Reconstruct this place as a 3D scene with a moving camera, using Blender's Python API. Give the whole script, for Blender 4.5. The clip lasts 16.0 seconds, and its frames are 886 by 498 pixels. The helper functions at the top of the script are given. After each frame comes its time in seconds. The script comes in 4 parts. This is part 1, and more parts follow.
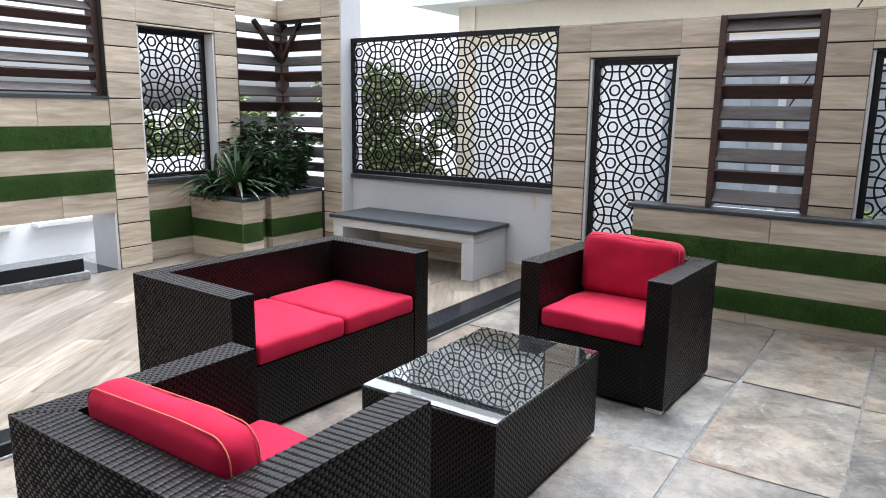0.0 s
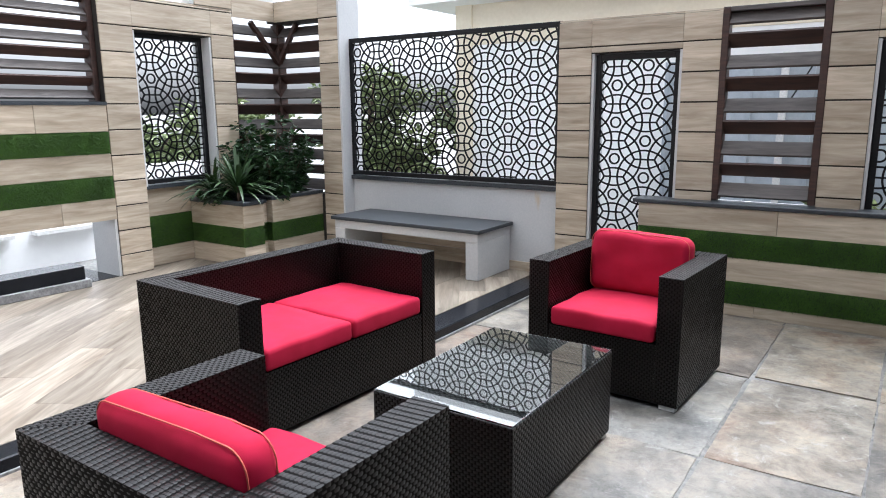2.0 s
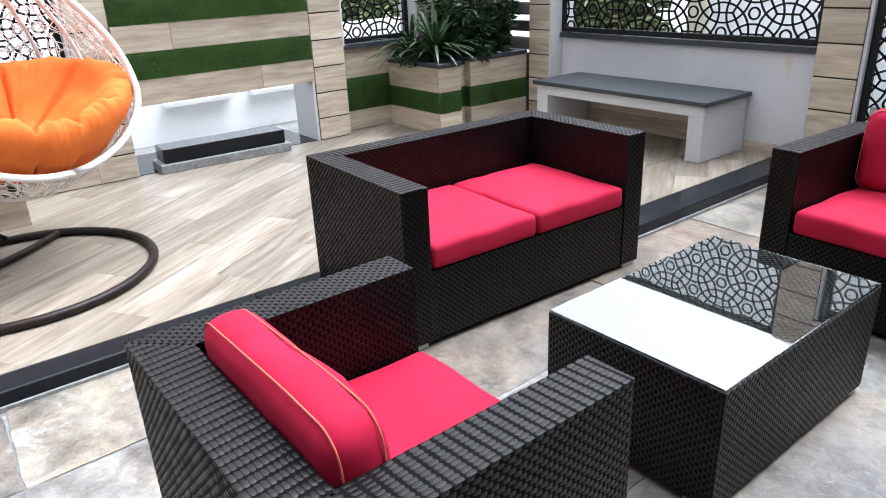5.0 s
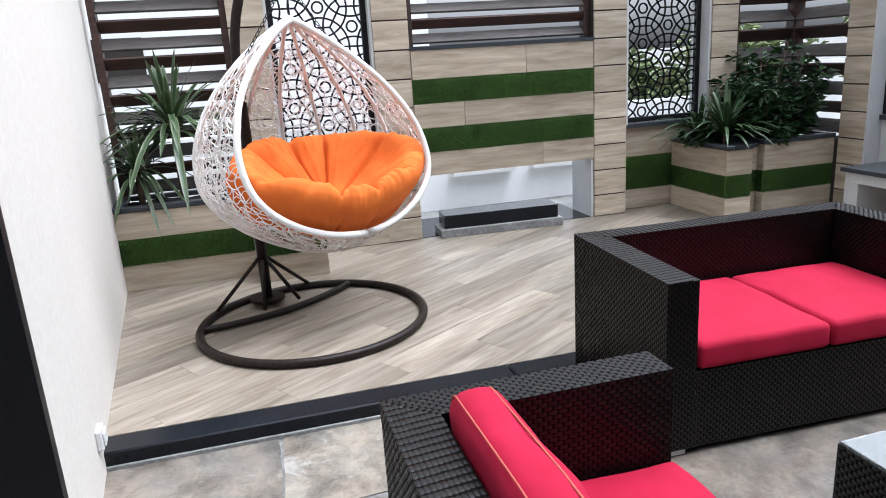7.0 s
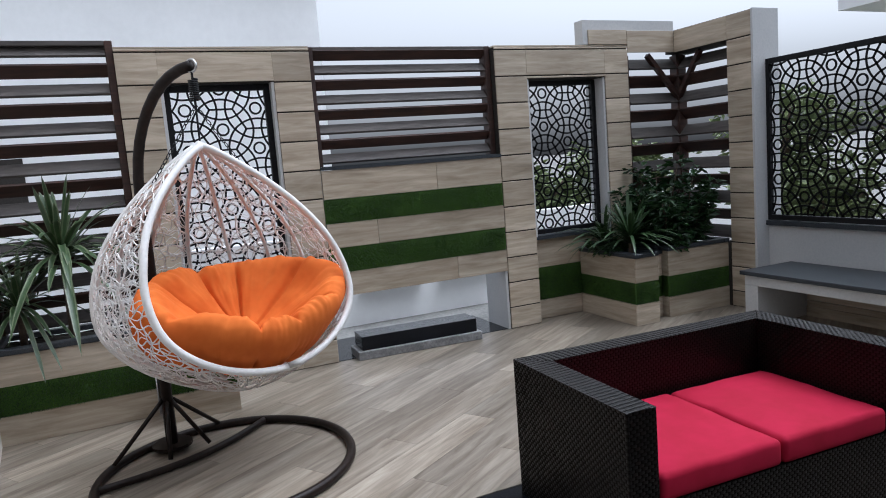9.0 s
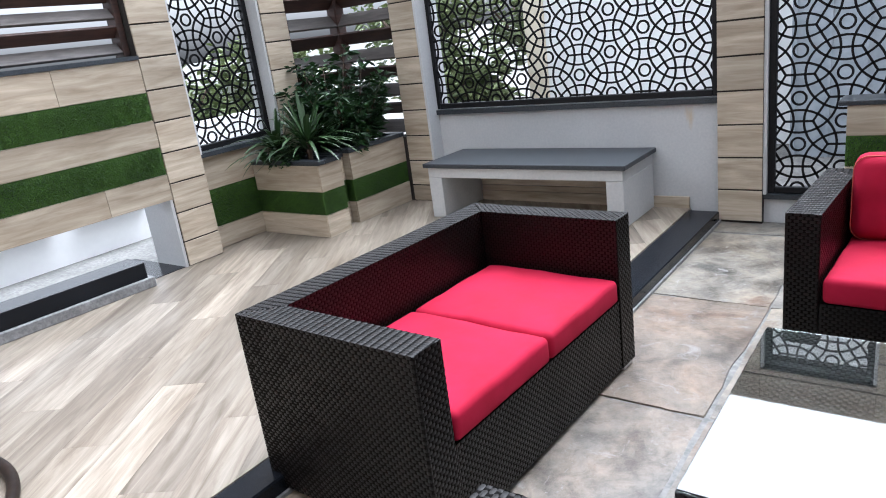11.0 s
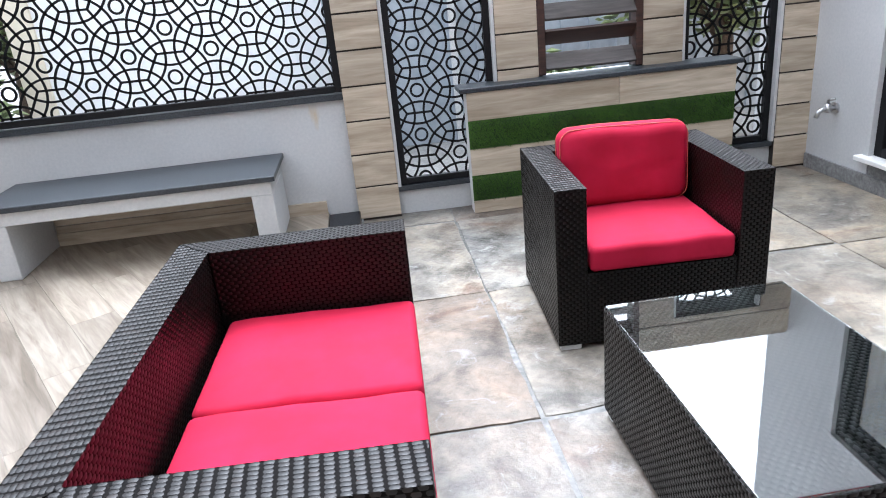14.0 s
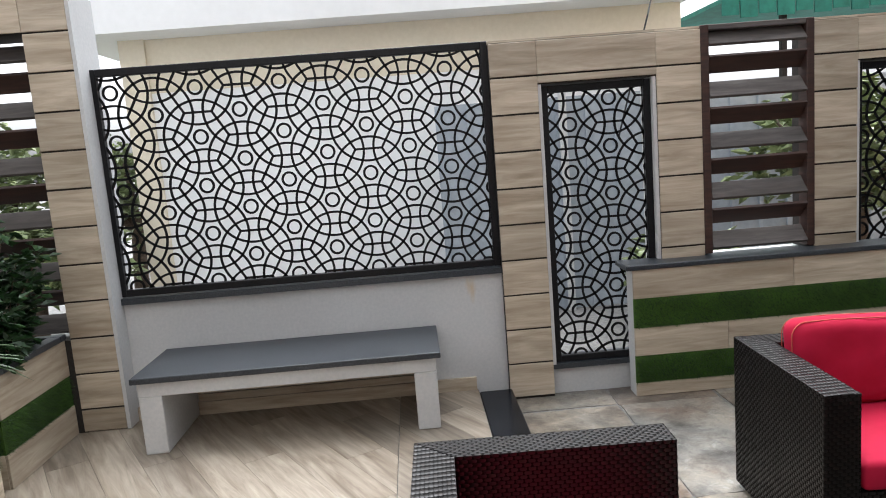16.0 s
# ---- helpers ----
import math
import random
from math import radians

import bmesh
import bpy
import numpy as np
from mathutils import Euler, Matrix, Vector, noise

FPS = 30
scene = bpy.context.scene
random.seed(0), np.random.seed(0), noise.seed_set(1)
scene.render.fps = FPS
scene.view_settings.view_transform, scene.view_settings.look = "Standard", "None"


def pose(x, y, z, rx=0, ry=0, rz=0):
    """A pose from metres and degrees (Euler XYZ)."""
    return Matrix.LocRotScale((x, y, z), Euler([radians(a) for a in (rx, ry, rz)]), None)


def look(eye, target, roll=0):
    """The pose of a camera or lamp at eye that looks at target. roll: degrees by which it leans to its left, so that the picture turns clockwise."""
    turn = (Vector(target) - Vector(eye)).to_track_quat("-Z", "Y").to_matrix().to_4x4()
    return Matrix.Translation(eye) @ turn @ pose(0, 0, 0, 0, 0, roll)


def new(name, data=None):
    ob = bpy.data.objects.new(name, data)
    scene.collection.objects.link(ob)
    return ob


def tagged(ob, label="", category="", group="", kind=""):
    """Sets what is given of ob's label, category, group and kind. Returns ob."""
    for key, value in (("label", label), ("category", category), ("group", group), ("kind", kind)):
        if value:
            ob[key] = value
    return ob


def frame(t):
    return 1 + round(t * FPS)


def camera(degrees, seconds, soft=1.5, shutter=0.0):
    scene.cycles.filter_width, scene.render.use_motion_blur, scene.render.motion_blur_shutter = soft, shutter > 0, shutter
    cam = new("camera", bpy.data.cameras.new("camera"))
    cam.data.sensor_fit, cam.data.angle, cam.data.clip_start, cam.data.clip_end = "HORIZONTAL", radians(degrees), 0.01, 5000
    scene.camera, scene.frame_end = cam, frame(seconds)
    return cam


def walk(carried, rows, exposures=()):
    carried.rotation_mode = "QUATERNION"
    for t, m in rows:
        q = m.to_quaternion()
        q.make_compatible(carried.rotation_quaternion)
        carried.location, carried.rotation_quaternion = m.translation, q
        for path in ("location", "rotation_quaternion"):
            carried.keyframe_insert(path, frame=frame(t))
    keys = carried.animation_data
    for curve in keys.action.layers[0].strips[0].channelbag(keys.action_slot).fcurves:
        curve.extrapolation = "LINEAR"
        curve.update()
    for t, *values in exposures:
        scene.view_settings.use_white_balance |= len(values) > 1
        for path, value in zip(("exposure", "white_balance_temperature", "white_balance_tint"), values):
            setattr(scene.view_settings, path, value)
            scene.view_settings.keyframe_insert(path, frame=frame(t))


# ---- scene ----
cam = camera(65.1, 16.0, soft=1.0)
PATH = [
    (0, (1.76, 0.925, 1.398), (0.654, 2.544, 1.005), 0.7),
    (0.5, (1.757, 0.92, 1.398), (0.669, 2.545, 0.978), 1.3),
    (1, (1.746, 0.928, 1.394), (0.646, 2.545, 0.972), 1.0),
    (1.5, (1.736, 0.929, 1.392), (0.64, 2.551, 0.982), 0.5),
    (2, (1.699, 0.939, 1.391), (0.596, 2.561, 0.997), -0.5),
    (2.5, (1.647, 1.01, 1.38), (0.531, 2.621, 0.981), -0.9),
    (3, (1.57, 1.169, 1.346), (0.361, 2.691, 0.877), -1.6),
    (3.2, (1.537, 1.253, 1.34), (0.274, 2.699, 0.778), -2.1),
    (5.3, (1.418, 1.412, 1.374), (-0.113, 2.45, 0.614), -2.9),
    (5.5, (1.449, 1.424, 1.38), (-0.17, 2.354, 0.663), -3.7),
    (6, (1.452, 1.44, 1.376), (-0.297, 2.173, 0.742), -4.0),
    (6.5, (1.415, 1.451, 1.359), (-0.405, 2.034, 0.768), -4.0),
    (7, (1.386, 1.439, 1.379), (-0.478, 1.936, 0.852), -3.6),
    (7.5, (1.346, 1.393, 1.424), (-0.556, 1.87, 1.03), -2.9),
    (8, (1.269, 1.362, 1.441), (-0.637, 1.891, 1.148), -2.8),
    (8.5, (1.236, 1.352, 1.445), (-0.655, 1.951, 1.191), -2.7),
    (9, (1.188, 1.365, 1.45), (-0.624, 2.174, 1.2), -4.5),
    (9.5, (1.06, 1.443, 1.401), (-0.556, 2.556, 1.009), -4.2),
    (10, (0.919, 1.534, 1.408), (-0.515, 2.82, 0.871), -6.0),
    (10.2, (0.86, 1.576, 1.412), (-0.564, 2.877, 0.882), -6.6),
    (11.3, (0.47, 1.50, 1.395), (-0.56, 3.09, 0.745), -8.0),
    (12.5, (0.062, 1.683, 1.387), (-0.476, 3.463, 0.65), -9.8),
    (13, (-0.144, 1.676, 1.379), (-0.412, 3.531, 0.68), -7.2),
    (13.5, (-0.334, 1.688, 1.38), (-0.366, 3.545, 0.637), -5.2),
    (14, (-0.493, 1.802, 1.368), (-0.327, 3.657, 0.639), -5.6),
    (14.5, (-0.649, 1.959, 1.368), (-0.208, 3.771, 0.643), -4.7),
    (15, (-0.859, 2.006, 1.373), (-0.281, 3.781, 0.654), -2.9),
    (15.5, (-1.063, 2.032, 1.48), (-0.667, 3.938, 1.019), -3.4),
    (16, (-1.09, 2.074, 1.48), (-1.017, 4.052, 1.193), -4.5),
]
walk(cam, [(t, look(eye, target, roll)) for t, eye, target, roll in PATH],
     exposures=[(0, 1.93, 5850, 10), (2.5, 1.98, 5850, 10), (3, 1.80, 5850, 10), (5.5, 2.05, 5750, 10), (6, 1.70, 5750, 10), (6.5, 1.72, 5750, 10), (7, 1.52, 5750, 10), (7.5, 1.25, 5750, 10), (8.5, 0.72, 5650, 10), (9.2, 0.80, 5650, 10), (9.6, 1.52, 5700, 10), (10, 1.80, 5700, 10), (12.5, 2.10, 5650, 10), (15, 2.38, 5700, 10), (15.6, 2.00, 5950, 10), (16, 1.72, 6200, 10)])

# ---- world and light: bright overcast day ----
world = bpy.data.worlds.new("overcast_sky")
scene.world = world
world.use_nodes = True
wn, wl = world.node_tree.nodes, world.node_tree.links
wn.clear()
sky = wn.new("ShaderNodeTexSky")
sky.sky_type, sky.sun_disc = "NISHITA", False
sky.sun_elevation, sky.sun_rotation = radians(68), radians(10)
sky.dust_density = 6.0
pale = wn.new("ShaderNodeHueSaturation")
pale.inputs["Saturation"].default_value = 0.05
bg = wn.new("ShaderNodeBackground")
bg.inputs["Strength"].default_value = 0.15
wout = wn.new("ShaderNodeOutputWorld")
wl.new(sky.outputs[0], pale.inputs["Color"])
wl.new(pale.outputs[0], bg.inputs["Color"])
wl.new(bg.outputs[0], wout.inputs[0])
sun_data = bpy.data.lights.new("sun", "SUN")
sun_data.energy, sun_data.angle, sun_data.color = 0.3, radians(70), (1.0, 0.98, 0.96)
sun = new("sun", sun_data)
sun.matrix_world = look((0, 0, 8), (-0.2, -1.15, 5.0))

P = 0.07            # height of the raised tiled platform
PITCH = 0.2025      # height of one wall plank


# ---- materials ----
def mat(name, colour, rough=0.6, metal=0.0, spec=0.5):
    m = bpy.data.materials.new(name)
    m.use_nodes = True
    b = m.node_tree.nodes["Principled BSDF"]
    b.inputs["Base Color"].default_value = (*colour, 1)
    b.inputs["Roughness"].default_value = rough
    b.inputs["Metallic"].default_value = metal
    b.inputs["Specular IOR Level"].default_value = spec
    return m


def coords(m, scale=(1, 1, 1), rot=(0, 0, 0), space="Object", wander=0.0):
    """Texture vector; wander shifts it by each object's own random number."""
    n, l = m.node_tree.nodes, m.node_tree.links
    tc = n.new("ShaderNodeTexCoord")
    mp = n.new("ShaderNodeMapping")
    mp.inputs["Scale"].default_value = scale
    mp.inputs["Rotation"].default_value = rot
    l.new(tc.outputs[space], mp.inputs["Vector"])
    if not wander:
        return mp.outputs[0]
    info = n.new("ShaderNodeObjectInfo")
    mul = n.new("ShaderNodeMath")
    mul.operation = "MULTIPLY"
    mul.inputs[1].default_value = wander
    add = n.new("ShaderNodeVectorMath")
    l.new(info.outputs["Random"], mul.inputs[0])
    l.new(mp.outputs[0], add.inputs[0])
    l.new(mul.outputs[0], add.inputs[1])
    return add.outputs[0]


def noise_tex(m, vec, scale, detail=5, rough=0.6, distort=0.0):
    t = m.node_tree.nodes.new("ShaderNodeTexNoise")
    t.inputs["Scale"].default_value = scale
    t.inputs["Detail"].default_value = detail
    t.inputs["Roughness"].default_value = rough
    t.inputs["Distortion"].default_value = distort
    m.node_tree.links.new(vec, t.inputs["Vector"])
    return t.outputs["Fac"]


def ramp(m, fac, stops):
    r = m.node_tree.nodes.new("ShaderNodeValToRGB")
    e = r.color_ramp.elements
    while len(e) < len(stops):
        e.new(0.5)
    for k, (p, c) in zip(e, stops):
        k.position, k.color = p, (*c, 1)
    m.node_tree.links.new(fac, r.inputs[0])
    return r.outputs[0]


def mixc(m, fac, a, b, kind="MIX"):
    x = m.node_tree.nodes.new("ShaderNodeMix")
    x.data_type, x.blend_type = "RGBA", kind
    if isinstance(fac, float):
        x.inputs[0].default_value = fac
    else:
        m.node_tree.links.new(fac, x.inputs[0])
    for sock, v in ((x.inputs[6], a), (x.inputs[7], b)):
        if isinstance(v, tuple):
            sock.default_value = (*v, 1)
        else:
            m.node_tree.links.new(v, sock)
    return x.outputs[2]


def put(m, colour=None, rough=None, bump=None, strength=0.3, dist=0.01):
    b = m.node_tree.nodes["Principled BSDF"]
    l = m.node_tree.links
    if colour is not None:
        l.new(colour, b.inputs["Base Color"])
    if rough is not None:
        l.new(rough, b.inputs["Roughness"])
    if bump is not None:
        n = m.node_tree.nodes.new("ShaderNodeBump")
        n.inputs["Strength"].default_value, n.inputs["Distance"].default_value = strength, dist
        l.new(bump, n.inputs["Height"])
        l.new(n.outputs[0], b.inputs["Normal"])
    return m


def object_tone(m, colour, low, high):
    """Each piece a little lighter or darker than the next."""
    n, l = m.node_tree.nodes, m.node_tree.links
    info = n.new("ShaderNodeObjectInfo")
    rr = n.new("ShaderNodeMapRange")
    rr.inputs["To Min"].default_value, rr.inputs["To Max"].default_value = low, high
    l.new(info.outputs["Random"], rr.inputs["Value"])
    sc = n.new("ShaderNodeVectorMath")
    sc.operation = "SCALE"
    l.new(colour, sc.inputs[0])
    l.new(rr.outputs[0], sc.inputs["Scale"])
    return sc.outputs[0]


def speckled(name, a, b, scale, rough=0.6, bump=0.2, big=1.2, stain=0.25, metal=0.0, spec=0.5):
    m = mat(name, a, rough, metal, spec)
    v = coords(m)
    fine = noise_tex(m, v, scale, 6)
    broad = noise_tex(m, v, big, 4)
    c = ramp(m, fine, [(0.35, a), (0.68, b)])
    dirt = ramp(m, broad, [(0.4, (1, 1, 1)), (0.75, (1 - stain,) * 3)])
    return put(m, mixc(m, 1.0, c, dirt, "MULTIPLY"), None, fine, bump, 0.004)


def grained(name, dark, light, scale, rot=(0, 0, 0), rough=0.5, tone=(0.82, 1.12)):
    m = mat(name, light, rough)
    v = coords(m, scale, rot, "Object", 37.0)
    fine = noise_tex(m, v, 3.2, 7, 0.62, 0.6)
    broad = noise_tex(m, v, 0.9, 3, 0.5, 0.4)
    mid = tuple((p + q) / 2 for p, q in zip(dark, light))
    c = ramp(m, fine, [(0.28, dark), (0.5, mid), (0.72, light)])
    d = ramp(m, broad, [(0.3, (0.78, 0.74, 0.7)), (0.62, (1.06, 1.05, 1.04))])
    c = object_tone(m, mixc(m, 1.0, c, d, "MULTIPLY"), *tone)
    return put(m, c, None, fine, 0.12, 0.003)


WALL_TILE = grained("beige_wood_tile", (0.3149, 0.2569, 0.1865), (0.5802, 0.5097, 0.4103), (0.9, 0.9, 9.0), rough=0.55)
FLOOR_TILE = grained("pale_wood_floor_tile", (0.1265, 0.1004, 0.0744), (0.3497, 0.3088, 0.2567), (1.25, 0.125, 1.0), (0, 0, radians(122)), 0.38, (0.68, 1.2))
for _n in FLOOR_TILE.node_tree.nodes:
    if _n.bl_idname == "ShaderNodeMapping":
        _n.vector_type = "TEXTURE"
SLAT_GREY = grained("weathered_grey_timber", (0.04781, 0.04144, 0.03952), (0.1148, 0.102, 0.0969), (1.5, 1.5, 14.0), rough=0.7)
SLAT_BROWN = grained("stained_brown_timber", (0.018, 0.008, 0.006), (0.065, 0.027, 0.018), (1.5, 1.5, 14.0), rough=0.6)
WHITE = speckled("white_wall_paint", (0.5016, 0.5092, 0.5168), (0.5624, 0.5624, 0.5624), 60, 0.75, 0.08, 0.9, 0.16)
PLASTER = speckled("warm_white_plaster", (0.5952, 0.5534, 0.5022), (0.651, 0.6092, 0.558), 40, 0.8, 0.05, 0.7, 0.10)
WARM_WOOD = grained("warm_wood_panelling", (0.60, 0.40, 0.24), (0.85, 0.65, 0.44), (0.9, 0.9, 9.0), rough=0.4)
CREAM = speckled("cream_building_paint", (0.78, 0.70, 0.56), (0.83, 0.75, 0.61), 20, 0.8, 0.05, 0.5, 0.1)
FAR_WHITE = speckled("far_white_paint", (0.88, 0.88, 0.88), (0.91, 0.91, 0.91), 12, 0.8, 0.05, 0.5, 0.12)
BLUEGREY = speckled("blue_grey_sheet", (0.34, 0.38, 0.43), (0.44, 0.48, 0.53), 9, 0.6, 0.1, 1.5, 0.2)
GRANITE = speckled("black_granite", (0.0048, 0.0056, 0.008), (0.0144, 0.0168, 0.0216), 190, 0.2, 0.02, 2.0, 0.3, 0.0, 0.2)
GRANITE_GREY = speckled("dark_grey_granite", (0.0204, 0.02465, 0.02975), (0.0527, 0.0595, 0.0697), 150, 0.38, 0.03, 2.0, 0.25, 0.0, 0.4)
BASE_STONE = speckled("grey_base_stone", (0.16, 0.16, 0.16), (0.288, 0.288, 0.288), 45, 0.6, 0.2, 5.0, 0.4)
GROUT = speckled("dark_joint", (0.018, 0.014, 0.012), (0.035, 0.03, 0.025), 60, 0.9, 0.1)
GREY_GROUT = speckled("grey_floor_joint", (0.15, 0.15, 0.1462), (0.27, 0.2625, 0.2475), 30, 0.85, 0.2, 2.0, 0.4)
BLACK_METAL = speckled("black_powder_coat", (0.006, 0.006, 0.007), (0.011, 0.011, 0.013), 120, 0.45, 0.03, 1.2, 0.25, 0.0, 0.22)
BROWN_METAL = speckled("dark_brown_tube", (0.010, 0.0062, 0.005), (0.021, 0.013, 0.010), 30, 0.42, 0.04, 4.0, 0.3, 0.0, 0.2)
STEEL = mat("brushed_steel", (0.55, 0.55, 0.56), 0.3, 1.0)
ALU = speckled("pale_aluminium", (0.55, 0.55, 0.55), (0.7, 0.7, 0.7), 60, 0.45, 0.02, 3.0, 0.1)
SOIL = speckled("dark_soil", (0.0096, 0.0072, 0.0048), (0.04, 0.0304, 0.0224), 40, 0.95, 0.8)
TARP = speckled("green_awning_sheet", (0.01, 0.14, 0.11), (0.02, 0.22, 0.17), 8, 0.7, 0.2)
LIGHT_SILL = speckled("white_stone_sill", (0.76, 0.75, 0.73), (0.84, 0.83, 0.81), 30, 0.45, 0.05)

STAINED = WHITE.copy()
_n, _l = STAINED.node_tree.nodes, STAINED.node_tree.links
_geo = _n.new("ShaderNodeTexCoord")
_off = _n.new("ShaderNodeVectorMath")
_off.inputs[1].default_value = (0.80, -5.985, -0.68)
_scl = _n.new("ShaderNodeMapping")
_scl.inputs["Scale"].default_value = (14, 1, 5.5)
_len = _n.new("ShaderNodeVectorMath")
_len.operation = "LENGTH"
_l.new(_geo.outputs["Object"], _off.inputs[0])
_l.new(_off.outputs[0], _scl.inputs["Vector"])
_l.new(_scl.outputs[0], _len.inputs[0])
_nz = noise_tex(STAINED, coords(STAINED, (30, 1, 6)), 1.0, 4)
_sub = _n.new("ShaderNodeMath")
_l.new(_len.outputs["Value"], _sub.inputs[0])
_l.new(_nz, _sub.inputs[1])
_m = ramp(STAINED, _sub.outputs[0], [(0.45, (0.75, 0.75, 0.75)), (0.98, (0, 0, 0))])
_bs = _n["Principled BSDF"]
_old = _bs.inputs["Base Color"].links[0].from_socket
_l.new(mixc(STAINED, _m, _old, (0.52, 0.38, 0.20)), _bs.inputs["Base Color"])

FLOOR_STONE = mat("weathered_stone_slab", (0.4, 0.38, 0.35), 0.45)
_v = coords(FLOOR_STONE, wander=23.0)
_a = noise_tex(FLOOR_STONE, _v, 1.6, 6, 0.65, 0.8)
_b = noise_tex(FLOOR_STONE, _v, 4.5, 8, 0.7, 0.3)
_f = noise_tex(FLOOR_STONE, _v, 45.0, 5, 0.7)
_c = ramp(FLOOR_STONE, _a, [(0.3, (0.11, 0.108, 0.108)), (0.43, (0.27, 0.258, 0.235)), (0.57, (0.34, 0.302, 0.255)), (0.70, (0.20, 0.132, 0.10))])
_d = ramp(FLOOR_STONE, _b, [(0.34, (0.42, 0.40, 0.39)), (0.52, (1.0, 1.0, 1.0)), (0.72, (1.4, 1.37, 1.3))])
_c = mixc(FLOOR_STONE, 1.0, _c, _d, "MULTIPLY")
_r = ramp(FLOOR_STONE, _b, [(0.3, (0.30,) * 3), (0.7, (0.62,) * 3)])
_o = FLOOR_STONE.node_tree.nodes.new("ShaderNodeObjectInfo")
_t = ramp(FLOOR_STONE, _o.outputs["Random"], [(0.0, (1.0, 0.86, 0.76)), (0.35, (0.98, 0.98, 0.98)), (0.65, (1.05, 0.98, 0.88)), (1.0, (0.86, 0.90, 0.94))])
_c = mixc(FLOOR_STONE, 1.0, _c, _t, "MULTIPLY")
_m2 = ramp(FLOOR_STONE, noise_tex(FLOOR_STONE, _v, 15.0, 8, 0.75, 0.6), [(0.36, (0.72, 0.70, 0.69)), (0.5, (1.0, 1.0, 1.0)), (0.66, (1.2, 1.19, 1.16))])
_c = mixc(FLOOR_STONE, 1.0, _c, _m2, "MULTIPLY")
_s = ramp(FLOOR_STONE, noise_tex(FLOOR_STONE, _v, 9.0, 9, 0.78, 1.2), [(0.56, (0, 0, 0)), (0.66, (0.7, 0.7, 0.7))])
_c = mixc(FLOOR_STONE, _s, _c, (0.47, 0.455, 0.43))
_k = ramp(FLOOR_STONE, noise_tex(FLOOR_STONE, _v, 2.3, 5, 0.6, 0.5), [(0.60, (0, 0, 0)), (0.74, (0.45, 0.45, 0.45))])
_c = mixc(FLOOR_STONE, _k, _c, (0.20, 0.135, 0.10))
_h = FLOOR_STONE.node_tree.nodes.new("ShaderNodeMath")
FLOOR_STONE.node_tree.links.new(_b, _h.inputs[0])
FLOOR_STONE.node_tree.links.new(_f, _h.inputs[1])
put(FLOOR_STONE, object_tone(FLOOR_STONE, _c, 0.50, 0.83), _r, _h.outputs[0], 0.5, 0.006)


def wicker():
    """Flat resin strands, each a little lighter or browner than the next."""
    m = mat("dark_brown_wicker", (0.008, 0.0055, 0.005), 0.30, 0.0, 0.3)
    g = m.node_tree.nodes.new("ShaderNodeNewGeometry")
    c = ramp(m, g.outputs["Random Per Island"], [(0.0, (0.0025, 0.0017, 0.0016)), (0.7, (0.004, 0.0026, 0.0023)), (1.0, (0.009, 0.0052, 0.004))])
    f = noise_tex(m, coords(m), 260, 3)
    return put(m, c, ramp(m, noise_tex(m, coords(m), 9, 3), [(0.3, (0.28,) * 3), (0.7, (0.42,) * 3)]), f, 0.12, 0.001)


def fabric(name, a, b):
    m = mat(name, a, 0.85, 0.0, 0.25)
    v = coords(m)
    weave = noise_tex(m, v, 420, 2)
    fold = noise_tex(m, v, 7, 3)
    c = ramp(m, fold, [(0.35, a), (0.7, b)])
    put(m, c, None, weave, 0.15, 0.001)
    bs = m.node_tree.nodes["Principled BSDF"]
    bs.inputs["Sheen Weight"].default_value = 0.1
    bs.inputs["Sheen Tint"].default_value = (*b, 1)
    return m


WICKER = wicker()
WICKER_CORE = mat("black_wicker_backing", (0.002, 0.0015, 0.0014), 0.8, 0.0, 0.1)
RED = fabric("red_cushion_fabric", (0.3106, 0.00289, 0.02456), (0.3829, 0.005779, 0.03756))
PIPING = mat("pale_red_piping", (0.46, 0.085, 0.06), 0.8)
ORANGE = fabric("orange_cushion_fabric", (0.588, 0.1218, 0.01512), (0.6888, 0.1638, 0.0252))
WHITE_RATTAN = speckled("white_resin_rattan", (0.688, 0.6708, 0.6536), (0.7568, 0.7482, 0.731), 50, 0.5, 0.1, 6.0, 0.1)
TURF = mat("artificial_turf", (0.03, 0.09, 0.015), 0.8)
_v = coords(TURF)
_a = noise_tex(TURF, _v, 160, 4)
_b = noise_tex(TURF, _v, 5, 4)
_g = TURF.node_tree.nodes.new("ShaderNodeNewGeometry")
_i = ramp(TURF, _g.outputs["Random Per Island"], [(0.0, (0.3, 0.35, 0.3)), (0.6, (1.0, 1.0, 0.9)), (1.0, (2.3, 1.9, 1.3))])
put(TURF, mixc(TURF, 1.0, _i, mixc(TURF, 1.0, ramp(TURF, _a, [(0.3, (0.010, 0.036, 0.005)), (0.7, (0.043, 0.118, 0.017))]),
               ramp(TURF, _b, [(0.3, (0.7, 0.7, 0.7)), (0.7, (1.15, 1.1, 1.0))]), "MULTIPLY"), "MULTIPLY"), None, _a, 0.8, 0.01)


def leaf(name, a, b, rough=0.4):
    m = mat(name, a, rough)
    v = coords(m)
    n = m.node_tree.nodes.new("ShaderNodeNewGeometry")
    c = ramp(m, n.outputs["Random Per Island"], [(0.1, a), (0.9, b)])
    f = noise_tex(m, v, 30, 3)
    d = ramp(m, f, [(0.3, (0.75,) * 3), (0.7, (1.15,) * 3)])
    return put(m, mixc(m, 1.0, c, d, "MULTIPLY"))


